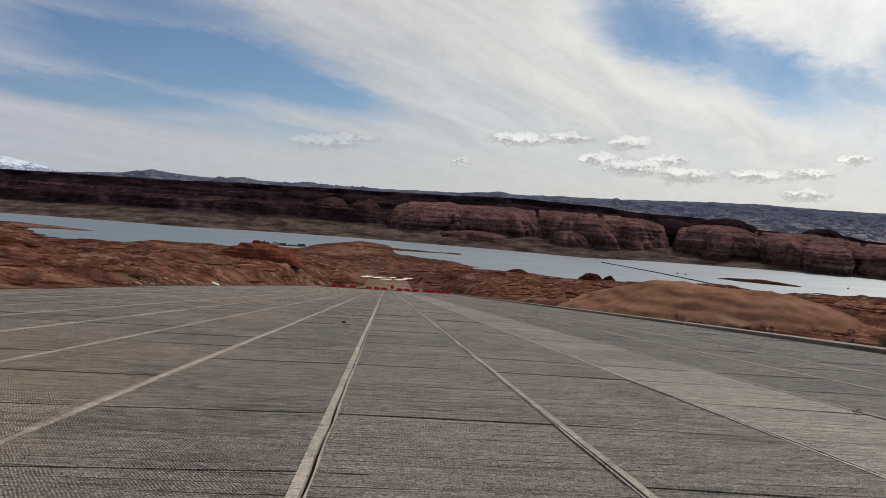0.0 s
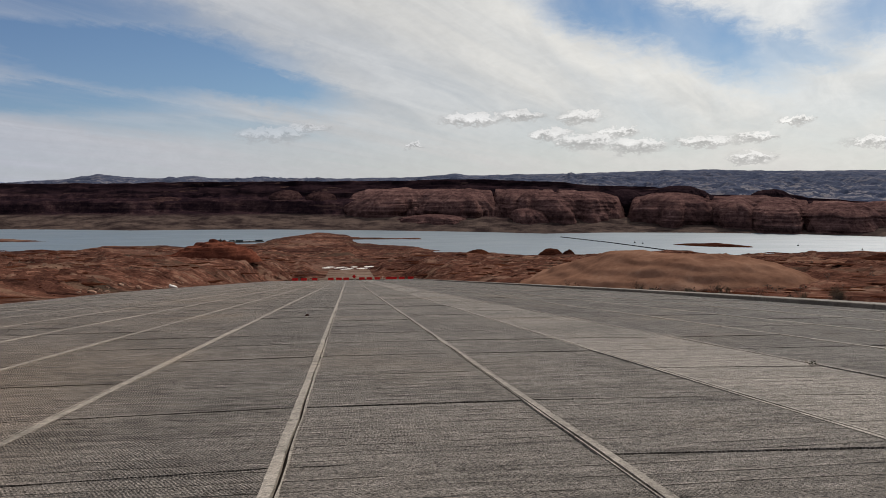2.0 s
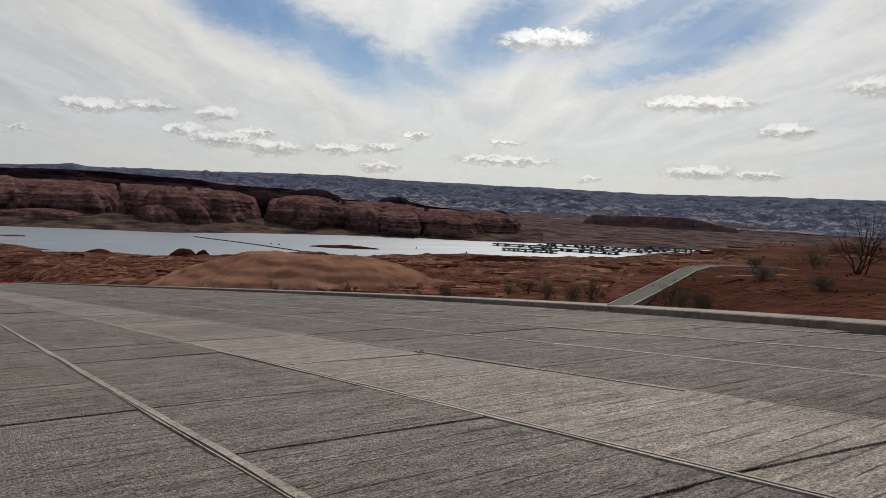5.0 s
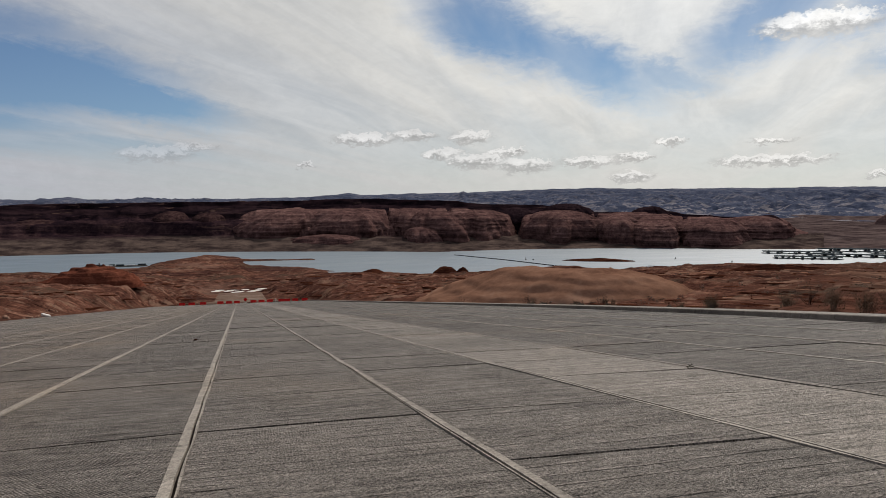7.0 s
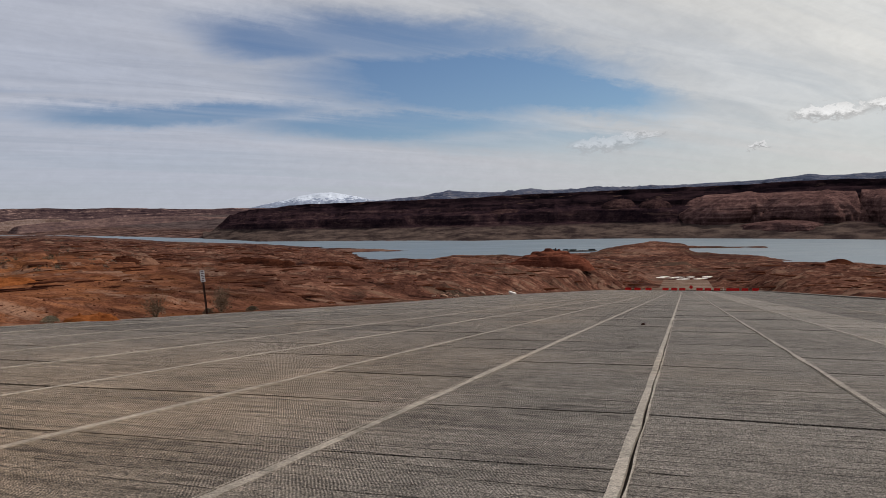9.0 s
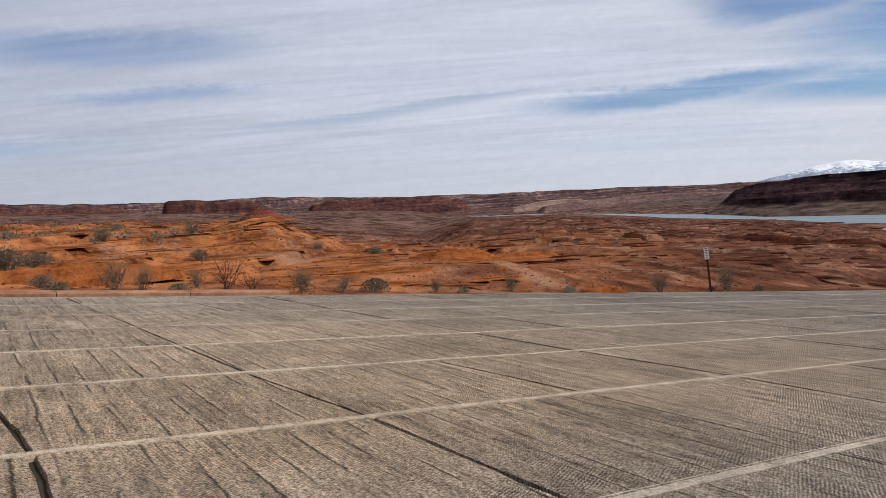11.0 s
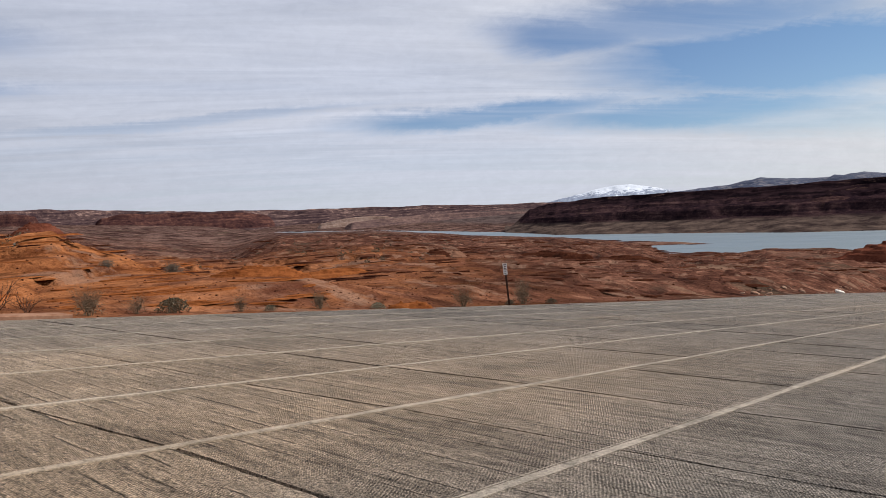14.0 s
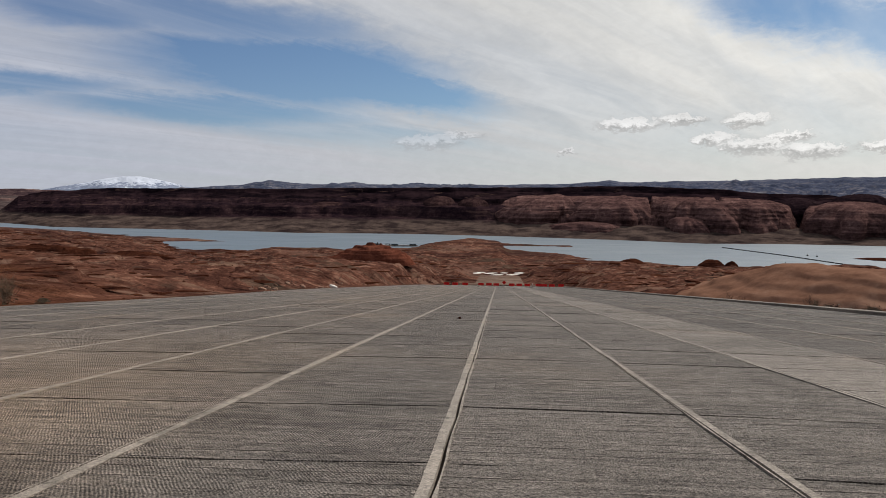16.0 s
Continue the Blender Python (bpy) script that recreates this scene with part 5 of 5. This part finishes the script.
    d = rg.normal(0, 1, (n, k, 3)) * 0.16 * big
    s = rg.normal(0, 1, (n, k, 3)) * 0.10 * big
    v = np.stack([c - s, c + d, c + s], 2).reshape(-1, 3)
    return grid_object("scrub", v, np.arange(len(v)).reshape(-1, 3), mat, False)


tagged(scrub(1000, -104, -40, 40, 420, 21, M_SCRUB), "grey-green desert scrub in patches", "scrub", kind="stuff")
tagged(scrub(1700, -104, -8, 40, 420, 22, M_GREYTWIG), "dry grey desert scrub in patches", "scrub", kind="stuff")
tagged(scrub(1200, 14, 78, 32, 400, 23, M_GREYTWIG), "dry grey desert scrub in patches", "scrub", kind="stuff")
weed = twigs(random.Random(77), 9, 0.2, 1.2, 0.003, M_TWIG, "weed", branch=1)
leaves(random.Random(78), 26, 0.1, 0.12, 0.03, M_DARKLEAF, weed)
tagged(weed, "small dry weed growing from a ramp joint", "weed")
weed.matrix_world = pose(8.3, 11.95, float(ramp_z(11.95)))
clod = tagged(rock_lump("stone", 0.09, 0.07, 0.06, M_REDROCK, 2, 0.25, 8, 0, "dark stone lying on the ramp", "stone"), group="")
clod.matrix_world = pose(-1.75, 32.1, float(ramp_z(32.1)) + 0.02)


# ---------------------------------------------------------------- sign, barriers
def sign_post():
    top = new("sign_post")
    tagged(top, "leaning brown steel post with two small white signs", "sign")
    bm = bmesh.new()
    box(bm, -0.03, 0.03, -0.02, 0.02, -0.3, 2.62)
    box(bm, -0.055, 0.055, 0.012, 0.022, -0.3, 2.62)
    part("post", bm, M_STEEL, top)
    for z0, z1, bars in ((2.28, 2.62, 3), (1.97, 2.25, 2)):
        plate = part("sign_plate", box(bmesh.new(), -0.12, 0.12, -0.034, -0.026, z0, z1, 0.003), M_SIGN, top, "white sign plate with dark markings")
        for k in range(bars):
            zc = z0 + (k + 0.6) * (z1 - z0) / (bars + 0.2)
            part("marking", box(bmesh.new(), -0.075 + 0.025 * (k % 2), 0.075 - 0.03 * (k == 0), -0.0375, -0.0345, zc - 0.022, zc + 0.026), M_INK, plate)
        part("bolt", rod(bmesh.new(), (0, -0.042, z1 - 0.04), (0, -0.03, z1 - 0.04), 0.012), M_GALV, plate)
    return top


sp = sign_post()
sp.matrix_world = pose(-25.4, 33.8, ground_at(-25.4, 33.8), 1, -3.5, 36)


def barrier():
    top = new("road_barrier")
    tagged(top, "red plastic water-filled road barrier across the ramp", "barrier", "barriers across the ramp")
    prof = [(-0.32, 0), (0.32, 0), (0.32, 0.14), (0.17, 0.42), (0.11, 1.0), (-0.11, 1.0), (-0.17, 0.42), (-0.32, 0.14)]
    bm = bmesh.new()
    rows = [[bm.verts.new((x, y, z)) for y, z in prof] for x in (-1.1, -0.4, 0.4, 1.1)]
    for a, b in zip(rows, rows[1:]):
        for i in range(8):
            bm.faces.new((a[i], a[(i + 1) % 8], b[(i + 1) % 8], b[i]))
    bm.faces.new(rows[0])
    bm.faces.new(rows[-1][::-1])
    bmesh.ops.recalc_face_normals(bm, faces=bm.faces)
    part("body", bm, M_RED_PLASTIC, top)
    for x in (-0.7, 0.7):
        part("fork_slot", box(bmesh.new(), x - 0.14, x + 0.14, -0.325, 0.325, 0.01, 0.1), M_RUBBER, top)
    part("filler_cap", rod(bmesh.new(), (0, 0, 1.0), (0, 0, 1.05), 0.08, 0.08, 10), M_RUBBER, top)
    part("joint_pin", rod(bmesh.new(), (1.12, 0, 0.1), (1.12, 0, 0.95), 0.04, 0.04, 8), M_RED_PLASTIC, top)
    return top


first = barrier()
BX = [-20.6, -17.1, -13.0, -6.7, -3.5, -0.6, 5.6, 8.6, 11.8, 16.2, 18.4, 21.5, 25.2]
for i, bx in enumerate(BX):
    m = pose(bx, 287 - 0.15 * (i % 3), float(ramp_z(287)) + 0.02, -SLOPE, 0, (i * 37 % 9) - 4)
    (first if i == 0 else copy_thing(first, m)).matrix_world = m


def warning_sign():
    top = new("warning_sign")
    tagged(top, "red diamond warning sign on a folding stand", "sign")
    bm = bmesh.new()
    bmesh.ops.create_cube(bm, size=1, matrix=pose(0, 0, 1.35, 0, 45, 0) @ Matrix.Diagonal((1.15, 0.02, 1.15, 1)))
    part("diamond", bm, M_RED_PLASTIC, top)
    part("mast", rod(bmesh.new(), (0, 0.03, 0), (0, 0.03, 2.0), 0.03), M_GALV, top)
    for a in (30, 150, 210, 330):
        part("leg", rod(bmesh.new(), (0, 0.03, 0.3), (0.8 * math.cos(radians(a)), 0.8 * math.sin(radians(a)), 0), 0.02), M_GALV, top)
    return top


warning_sign().matrix_world = pose(2.6, 286.6, float(ramp_z(286.6)))
bollard = new("bollard")
tagged(bollard, "thin pale marker post beside the barriers", "post")
part("post", rod(bmesh.new(), (0, 0, 0), (0, 0, 1.4), 0.07, 0.07, 8), M_WHITE, bollard)
part("base", rod(bmesh.new(), (0, 0, 0), (0, 0, 0.12), 0.2, 0.14, 8), M_RUBBER, bollard)
bollard.matrix_world = pose(14.0, 286.6, float(ramp_z(286.6)))

# the old road past the barriers
old_road = grid_object("road", np.array([(x_, y_, float(ramp_z(y_)) + 0.03) for y_ in np.linspace(292, 376, 29) for x_ in np.linspace(-9.5 - 8 * max(0, (306 - y_) / 14), 11.2 + 12 * max(0, (300 - y_) / 8), 5)]), sheet_faces(29, 5)[:, ::-1],
                       rock("dusty_concrete", [(0.08, 0.047, 0.035), (0.135, 0.092, 0.072), (0.18, 0.13, 0.105)], 0.0, 1.0, 0.08, bump=0.2, bump_size=0.05), True)
tagged(old_road, "dusty pinkish concrete road below the barriers", "road", kind="structure")

# bleached slabs at the foot of the old road
rnd = random.Random(3)
for i in range(9):
    x, y = -11 + 2.8 * i + rnd.uniform(-1, 1), 386 + rnd.uniform(-4, 5)
    slab = rock_lump("bleached_slab", rnd.uniform(2.0, 3.6), rnd.uniform(1.2, 2.4), rnd.uniform(0.08, 0.2), M_PALE, 30 + i, 0.35, 10, 0.5, "flat bleached white slab at the old road's end", "slab")
    tagged(slab, group="bleached slabs")
    set_down(slab, x, y, rnd.uniform(-25, 25), 0.02)


# ---------------------------------------------------------------- footpath on the east bank
def footpath():
    pts, zs = [p[:2] for p in PATH_LINE], [p[2] for p in PATH_LINE]
    top = None
    for nm, a, b, lift, mat in (("footpath", -0.36, 0.36, 0.0, M_PATH), ("edging", -0.42, -0.36, 0.02, M_KERB), ("edging", 0.36, 0.42, 0.02, M_KERB)):
        V, F = [], []
        for i, (p, z) in enumerate(zip(pts, zs)):
            q = pts[min(i + 1, len(pts) - 1)]
            o = pts[max(i - 1, 0)]
            d = Vector((q[0] - o[0], q[1] - o[1])).normalized()
            n = Vector((-d.y, d.x))
            for s, dz in ((a, -0.5), (a, lift), (b, lift), (b, -0.5)):
                V.append((p[0] + n.x * s, p[1] + n.y * s, z + dz))
            if i:
                k = i * 4
                F += [(k - 4 + j, k - 3 + j, k + 1 + j, k + j) for j in range(3)]
        ob = grid_object(nm, np.array(V), np.array(F)[:, ::-1], mat, False, top)
        top = top or ob
    return tagged(top, "grey-green concrete footpath with pale edging up the bank", "footpath", kind="structure")


footpath()


# ---------------------------------------------------------------- marina
def houseboat(seed):
    rnd = random.Random(seed)
    top = new("houseboat")
    tagged(top, "grey houseboat with a dark roof moored in the marina", "boat", "houseboats in the marina")
    L, W = 17.0, 4.8
    bm = bmesh.new()
    for s in (-1, 1):
        box(bm, -L / 2, L / 2, s * 1.6 - 0.5, s * 1.6 + 0.5, -0.3, 0.55, 0.2)
    part("pontoon", bm, M_RUBBER, top)
    part("deck", box(bmesh.new(), -L / 2, L / 2, -W / 2, W / 2, 0.55, 0.75), M_DECK, top)
    cabin = part("cabin", box(bmesh.new(), -L / 2 + 2.2, L / 2 - 1.6, -W / 2 + 0.35, W / 2 - 0.35, 0.75, 3.1, 0.08), M_CABIN, top)
    for s in (-1, 1):
        for k in range(5):
            xx = -L / 2 + 3.4 + k * 2.4
            part("window", box(bmesh.new(), xx, xx + 1.5, s * (W / 2 - 0.36) - 0.02, s * (W / 2 - 0.36) + 0.02, 1.6, 2.6), M_GLASS, cabin)
    part("roof", box(bmesh.new(), -L / 2 + 1.2, L / 2 - 0.6, -W / 2, W / 2, 3.1, 3.32, 0.05), M_DARKROOF, top)
    part("canopy", box(bmesh.new(), -2.5, 4.5, -1.8, 1.8, 5.0, 5.12), M_DARKROOF, top)
    for xx in (-2.4, 4.4):
        for s in (-1.7, 1.7):
            part("canopy_post", rod(bmesh.new(), (xx, s, 3.3), (xx, s, 5.0), 0.05, 0.05, 5), M_GALV, top)
    rail = bmesh.new()
    for s in (-1, 1):
        box(rail, -L / 2 + 1.3, L / 2 - 0.7, s * (W / 2 - 0.08) - 0.03, s * (W / 2 - 0.08) + 0.03, 4.1, 4.18)
    part("rail", rail, M_GALV, top)
    return top


def dock(length):
    top = new("floating_dock")
    tagged(top, "long dark floating dock with a roofed walkway", "dock", "marina docks")
    part("deck", box(bmesh.new(), -length / 2, length / 2, -1.4, 1.4, 0.35, 0.6), M_DECK, top)
    n = max(3, int(length / 14))
    for i in range(n):
        xx = -length / 2 + (i + 0.5) * length / n
        part("float", box(bmesh.new(), xx - 2, xx + 2, -1.3, 1.3, -0.3, 0.35, 0.1), M_RUBBER, top)
        part("pile", rod(bmesh.new(), (xx, 1.5, -1.5), (xx, 1.5, 3.6), 0.14, 0.14, 6), M_STEEL, top)
    part("roof", box(bmesh.new(), -length / 2 + 2, length / 2 - 2, -6.5, 6.5, 2.5, 3.2, 0.1), M_DARKROOF, top)
    for i in range(n + 1):
        xx = -length / 2 + 3 + i * (length - 6) / n
        for s in (-6, 6):
            part("roof_post", rod(bmesh.new(), (xx, s, 0.2), (xx, s, 2.5), 0.1, 0.1, 5), M_GALV, top)
    return top


boat0 = houseboat(1)
boat_used = False
dock0 = dock(104)
dock_used = False
rnd = random.Random(9)
for az_, r_, turn, n in [(42.6, 805, -37, 12), (43.0, 732, -41, 12), (46.2, 860, -42, 12), (46.6, 775, -44, 12), (49.6, 835, -47, 12), (51.6, 875, -50, 12), (53.6, 930, -52, 12)]:
    x, y = polar(az_, r_)
    m = pose(x, y, LAKE_Z, 0, 0, turn + rnd.uniform(-7, 7)) @ Matrix.Diagonal((rnd.uniform(0.55, 1.0), 1, rnd.uniform(0.7, 1.15), 1))
    (copy_thing(dock0, m) if dock_used else dock0).matrix_world = m
    dock_used = True
    for k in range(n):
        s = -46 + k * 92 / max(n - 1, 1) + rnd.uniform(-5, 5)
        side = 9 if k % 2 else -9
        mm = m @ pose(s, side, 0.0, 0, 0, 90 + rnd.uniform(-3, 3)) @ Matrix.Diagonal((rnd.uniform(0.45, 0.85), 0.8, rnd.uniform(0.45, 0.9), 1))
        (copy_thing(boat0, mm) if boat_used else boat0).matrix_world = mm
        boat_used = True


def breakwater(points, label):
    """A chain of log floats on the water."""
    top = new("floating_boom")
    tagged(top, label, "floating boom")
    for (x0, y0), (x1, y1) in zip(points, points[1:]):
        d = math.hypot(x1 - x0, y1 - y0)
        n = int(d / 9)
        for i in range(n):
            t = (i + 0.5) / n
            bm = rod(bmesh.new(), (-3.9, 0, 0.2), (3.9, 0, 0.2), 0.55, 0.55, 7)
            ob = part("float", bm, M_RUBBER, top)
            ob.matrix_local = pose(x0 + (x1 - x0) * t, y0 + (y1 - y0) * t, LAKE_Z, 0, 0, math.degrees(math.atan2(y1 - y0, x1 - x0)))
    return top


breakwater([polar(16.9, 730), polar(21, 660), polar(25.4, 590)], "dark chain of floats across the lake")
buoy0 = None
for az_, r_ in [(22.6, 668), (23.2, 664), (21.2, 575), (30, 650), (34, 690), (38, 665)]:
    m = pose(*polar(az_, r_), LAKE_Z)
    if buoy0 is None:
        buoy0 = new("buoy")
        tagged(buoy0, "dark round mooring buoy on the lake", "buoy", "mooring buoys")
        bm = bmesh.new()
        bmesh.ops.create_uvsphere(bm, u_segments=10, v_segments=6, radius=0.9)
        part("float", bm, M_RUBBER, buoy0)
        part("mast", rod(bmesh.new(), (0, 0, 0.6), (0, 0, 2.0), 0.12, 0.1), M_STEEL, buoy0)
        buoy0.matrix_world = m
    else:
        copy_thing(buoy0, m)


def work_dock(length, label):
    top = new("landing_stage")
    tagged(top, label, "landing stage")
    part("deck", box(bmesh.new(), -length / 2, length / 2, -3, 3, 0.3, 0.8), M_DECK, top)
    for k in range(4):
        xx = -length / 2 + (k + 0.5) * length / 4
        part("shed", box(bmesh.new(), xx - length / 11, xx + length / 11, -1.8, 1.8, 0.8, 1.5 + 0.5 * (k % 2), 0.06), M_DARKROOF if k % 2 else M_GALV, top)
        part("pile", rod(bmesh.new(), (xx, -3.1, -1), (xx, -3.1, 1.8), 0.15), M_STEEL, top)
    return top


work_dock(34, "grey landing stage with sheds near the shore").matrix_world = pose(*polar(-7.9, 668), LAKE_Z, 0, 0, 8)
work_dock(22, "grey landing stage with sheds near the shore").matrix_world = pose(*polar(-9.5, 674), LAKE_Z, 0, 0, -4)
far_dock = work_dock(120, "long dark far landing stage with pale sheds")
far_dock.matrix_world = pose(*polar(-53.0, 2480), LAKE_Z, 0, 0, 53)


# ---------------------------------------------------------------- the ramp: slab, panels, seams, kerbs
LANE, PITCH, X0 = 3.05, 3.05, -0.6
ramp = new("ramp")
ramp.matrix_world = pose(0, 0, 0, -SLOPE)
tagged(ramp, "wide raked grey concrete boat ramp", "boat ramp", kind="structure")


def joint_y(x):
    """Where the cross joints lie at x, within one pitch."""
    return np.interp(x, [-26, -9.75, -6.7, -3.65, -0.6, 2.45, 5.5, 8.2, 24], [-0.9, 0.03, 0.37, 0.47, 0.72, 0.63, 0.36, -0.1, -1.0])


def slab():
    ys = np.concatenate([np.linspace(-32, 60, 40), np.linspace(65, 288, 40)])
    V = []
    for y in ys:
        for j in range(5):
            a, b = float(left_x(y)) - 0.1, float(curb_x(y)) + 0.1
            V.append((a + (b - a) * j / 4, y, -0.045))
    return grid_object("bed", np.array(V), sheet_faces(len(ys), 5)[:, ::-1], M_FILL, False, ramp)


slab()["label"] = "dark joint filler under the panels"
SEAM = 0.05


def gap(joint):
    """Half the width of a cross joint: the one by the camera's feet is broken wide open."""
    return 0.02 if joint == 0 else 0.011 + 0.008 * (joint * 7 % 3 == 0)


def panel_corners(k, j):
    """The four corners of the panel in lane k, row j, within the ramp's edges; None if none is left."""
    xa, xb = X0 + k * LANE + SEAM, X0 + (k + 1) * LANE - SEAM
    c = []
    for x, dj, g in ((xa, 0, gap(j)), (xb, 0, gap(j)), (xb, 1, -gap(j + 1)), (xa, 1, -gap(j + 1))):
        y = float(joint_y(x)) + (j + dj) * PITCH + g
        c.append([min(max(x, float(left_x(y)) + 0.02), float(curb_x(y)) - 0.02), y])
    if max(p[0] for p in c) - min(p[0] for p in c) < 0.25 or c[1][0] - c[0][0] < 0.05 or c[2][0] - c[3][0] < 0.05:
        return None
    return c


def panel_mesh(c, mat, ox, oy, seed):
    """A slab with chipped, wavering edges along its two cross joints."""
    rg = random.Random(seed)
    ring, n = [], 11
    for (xa, ya), (xb, yb), side in ((c[0], c[1], 1), (c[2], c[3], -1)):
        for i in range(n):
            t = i / (n - 1)
            chip = side * max(0.0, rg.gauss(0.0, 0.014)) if 0 < i < n - 1 else 0.0
            ring.append((xa + (xb - xa) * t - ox, ya + (yb - ya) * t + chip - oy))
    cy = sum(p[1] for p in ring) / len(ring)
    cx = sum(p[0] for p in ring) / len(ring)
    e, k = 0.010, len(ring)
    low = [(x, y, -0.06) for x, y in ring]
    top = [(x + math.copysign(e, cx - x), y + math.copysign(e, cy - y), 0.0) for x, y in ring]
    me = bpy.data.meshes.new("panel")
    me.from_pydata(low + top, [], [tuple(range(k, 2 * k))] + [(i, (i + 1) % k, k + (i + 1) % k, k + i) for i in range(k)])
    me.materials.append(mat)
    return me


LIGHT_LANES = (2,)
rnd = random.Random(21)
far_v, far_f = {False: [], True: []}, {False: [], True: []}
for k in range(-10, 9):
    shared = {}
    for j in range(-11, 94):
        c = panel_corners(k, j)
        if c is None:
            continue
        light = k in LIGHT_LANES
        full = abs((c[1][0] - c[0][0]) - (LANE - 2 * SEAM)) < 0.01 and abs((c[2][0] - c[3][0]) - (LANE - 2 * SEAM)) < 0.01
        dz = rnd.uniform(-0.007, 0.007)
        if -8 <= k <= 7 and -1 <= j <= 16:
            kind_ = (round(gap(j), 3), round(gap(j + 1), 3), j % 3)
            me = shared.get(kind_) if full else None
            if me is None:
                me = panel_mesh(c, M_PANEL_LIGHT if light else M_PANEL, c[0][0], c[0][1], 40 * k + j)
                if full:
                    shared[kind_] = me
            ob = new("panel", me)
            ob.parent = ramp
            ob.matrix_local = pose(c[0][0], c[0][1], dz, rnd.uniform(-0.12, 0.12), rnd.uniform(-0.12, 0.12))
        else:
            V, F = far_v[light], far_f[light]
            b = len(V)
            V += [(x, y, dz) for x, y in c] + [(x, y, -0.06) for x, y in c]
            F += [(b, b + 1, b + 2, b + 3)] + [(b + i, b + 4 + i, b + 4 + (i + 1) % 4, b + (i + 1) % 4) for i in range(4)]
for light in (False, True):
    ob = grid_object("panels", np.array(far_v[light]), np.array(far_f[light]), M_PANEL_FAR_LIGHT if light else M_PANEL_FAR, False, ramp)
    tagged(ob, "pale far panels" if light else "grey far panels", kind="stuff")


def seam(k):
    """Two bands of smooth concrete with a wandering crack between."""
    x = X0 + k * LANE
    ys = np.concatenate([np.arange(-30, -2, 0.6), np.arange(-2, 26, 0.15), np.arange(26, 60, 0.5), np.arange(60, 288, 3.0)])
    wide = {0: (0.09, 0.075, 0.03), -1: (0.085, 0.06, -0.07), 1: (0.045, 0.085, -0.025), 2: (0.06, 0.06, 0.0), 3: (0.055, 0.055, 0.02)}.get(k, (0.07, 0.06, -0.062 if k % 2 else 0.05))
    crack = (0.015 if k in (0, -1) else 0.021 if k == 1 else 0.014 if k in (2, 3) else 0.009) * (1 + 0.7 * fbm(ys / 2.3, ys * 0 + k, 3, 105))
    mid = x + wide[2] + 0.017 * fbm(ys / 1.3, ys * 0 + k, 4, 101)
    la = x - wide[0] + 0.016 * fbm(ys / 0.9, ys * 0 + k, 4, 102)
    rb = x + wide[1] + 0.016 * fbm(ys / 0.9, ys * 0 + k, 4, 103)
    lift = 0.012 + 0.006 * fbm(ys / 3, ys * 0 + k, 3, 104)
    for a, b in ((la, mid - crack), (mid + crack, rb)):
        a = np.maximum(a, left_x(ys) + 0.02)
        b = np.minimum(b, curb_x(ys) - 0.02)
        on = b - a > 0.01
        if on.sum() < 3:
            continue
        yy, a, b, h = ys[on], a[on], b[on], lift[on]
        V = np.stack([np.stack([a, yy, h * 0 - 0.05], -1), np.stack([a, yy, h], -1), np.stack([b, yy, h], -1), np.stack([b, yy, h * 0 - 0.05], -1)], 1).reshape(-1, 3)
        grid_object("seam", V, sheet_faces(len(yy), 4)[:, ::-1], M_SEAM, False, ramp)


for k in range(-9, 9):
    seam(k)

kerb = new("kerb")
kerb.matrix_world = pose(0, 0, 0, -SLOPE)
tagged(kerb, "raised concrete kerb along the ramp's side", "kerb", kind="structure")


def kerb_blocks(xf, y0, y1, length, width, h, side, mat, parent):
    y = y0
    while y < y1:
        e = min(y + length, y1) - 0.025
        ys_ = np.linspace(y, e, 4)
        V = []
        for q in ys_:
            x = float(xf(q))
            for s, z in ((0, -0.4), (0.0, h - 0.03), (0.03, h), (width - 0.03, h), (width, h - 0.03), (width, -0.4)):
                V.append((x + side * s, q, z))
        F = [tuple(f) for f in sheet_faces(4, 6)]
        F = [f if side < 0 else f[::-1] for f in F]
        me = bpy.data.meshes.new("kerb_block")
        me.from_pydata(V, [], F + [(0, 1, 2, 3), (0, 3, 4, 5), (18, 21, 20, 19), (18, 23, 22, 21)])
        me.materials.append(mat)
        ob = new("kerb_block", me)
        ob.parent = parent
        y = e + 0.025


kerb_blocks(curb_x, -30, 288, 4.0, 1.1, 0.22, 1, M_KERB, kerb)
M_REDKERB = rock("dusty_kerb", [(0.13, 0.06, 0.038), (0.2, 0.105, 0.07), (0.26, 0.15, 0.105)], 0.0, 1.0, 0.4, bump=0.3, bump_size=0.05)
west_kerb = new("kerb_west")
west_kerb.matrix_world = pose(0, 0, 0, -SLOPE)
tagged(west_kerb, "low kerb coated with red dust", "kerb", kind="structure")
kerb_blocks(lambda y: -25.05, -30, 9.5, 4.0, 1.3, 0.14, -1, M_REDKERB, west_kerb)
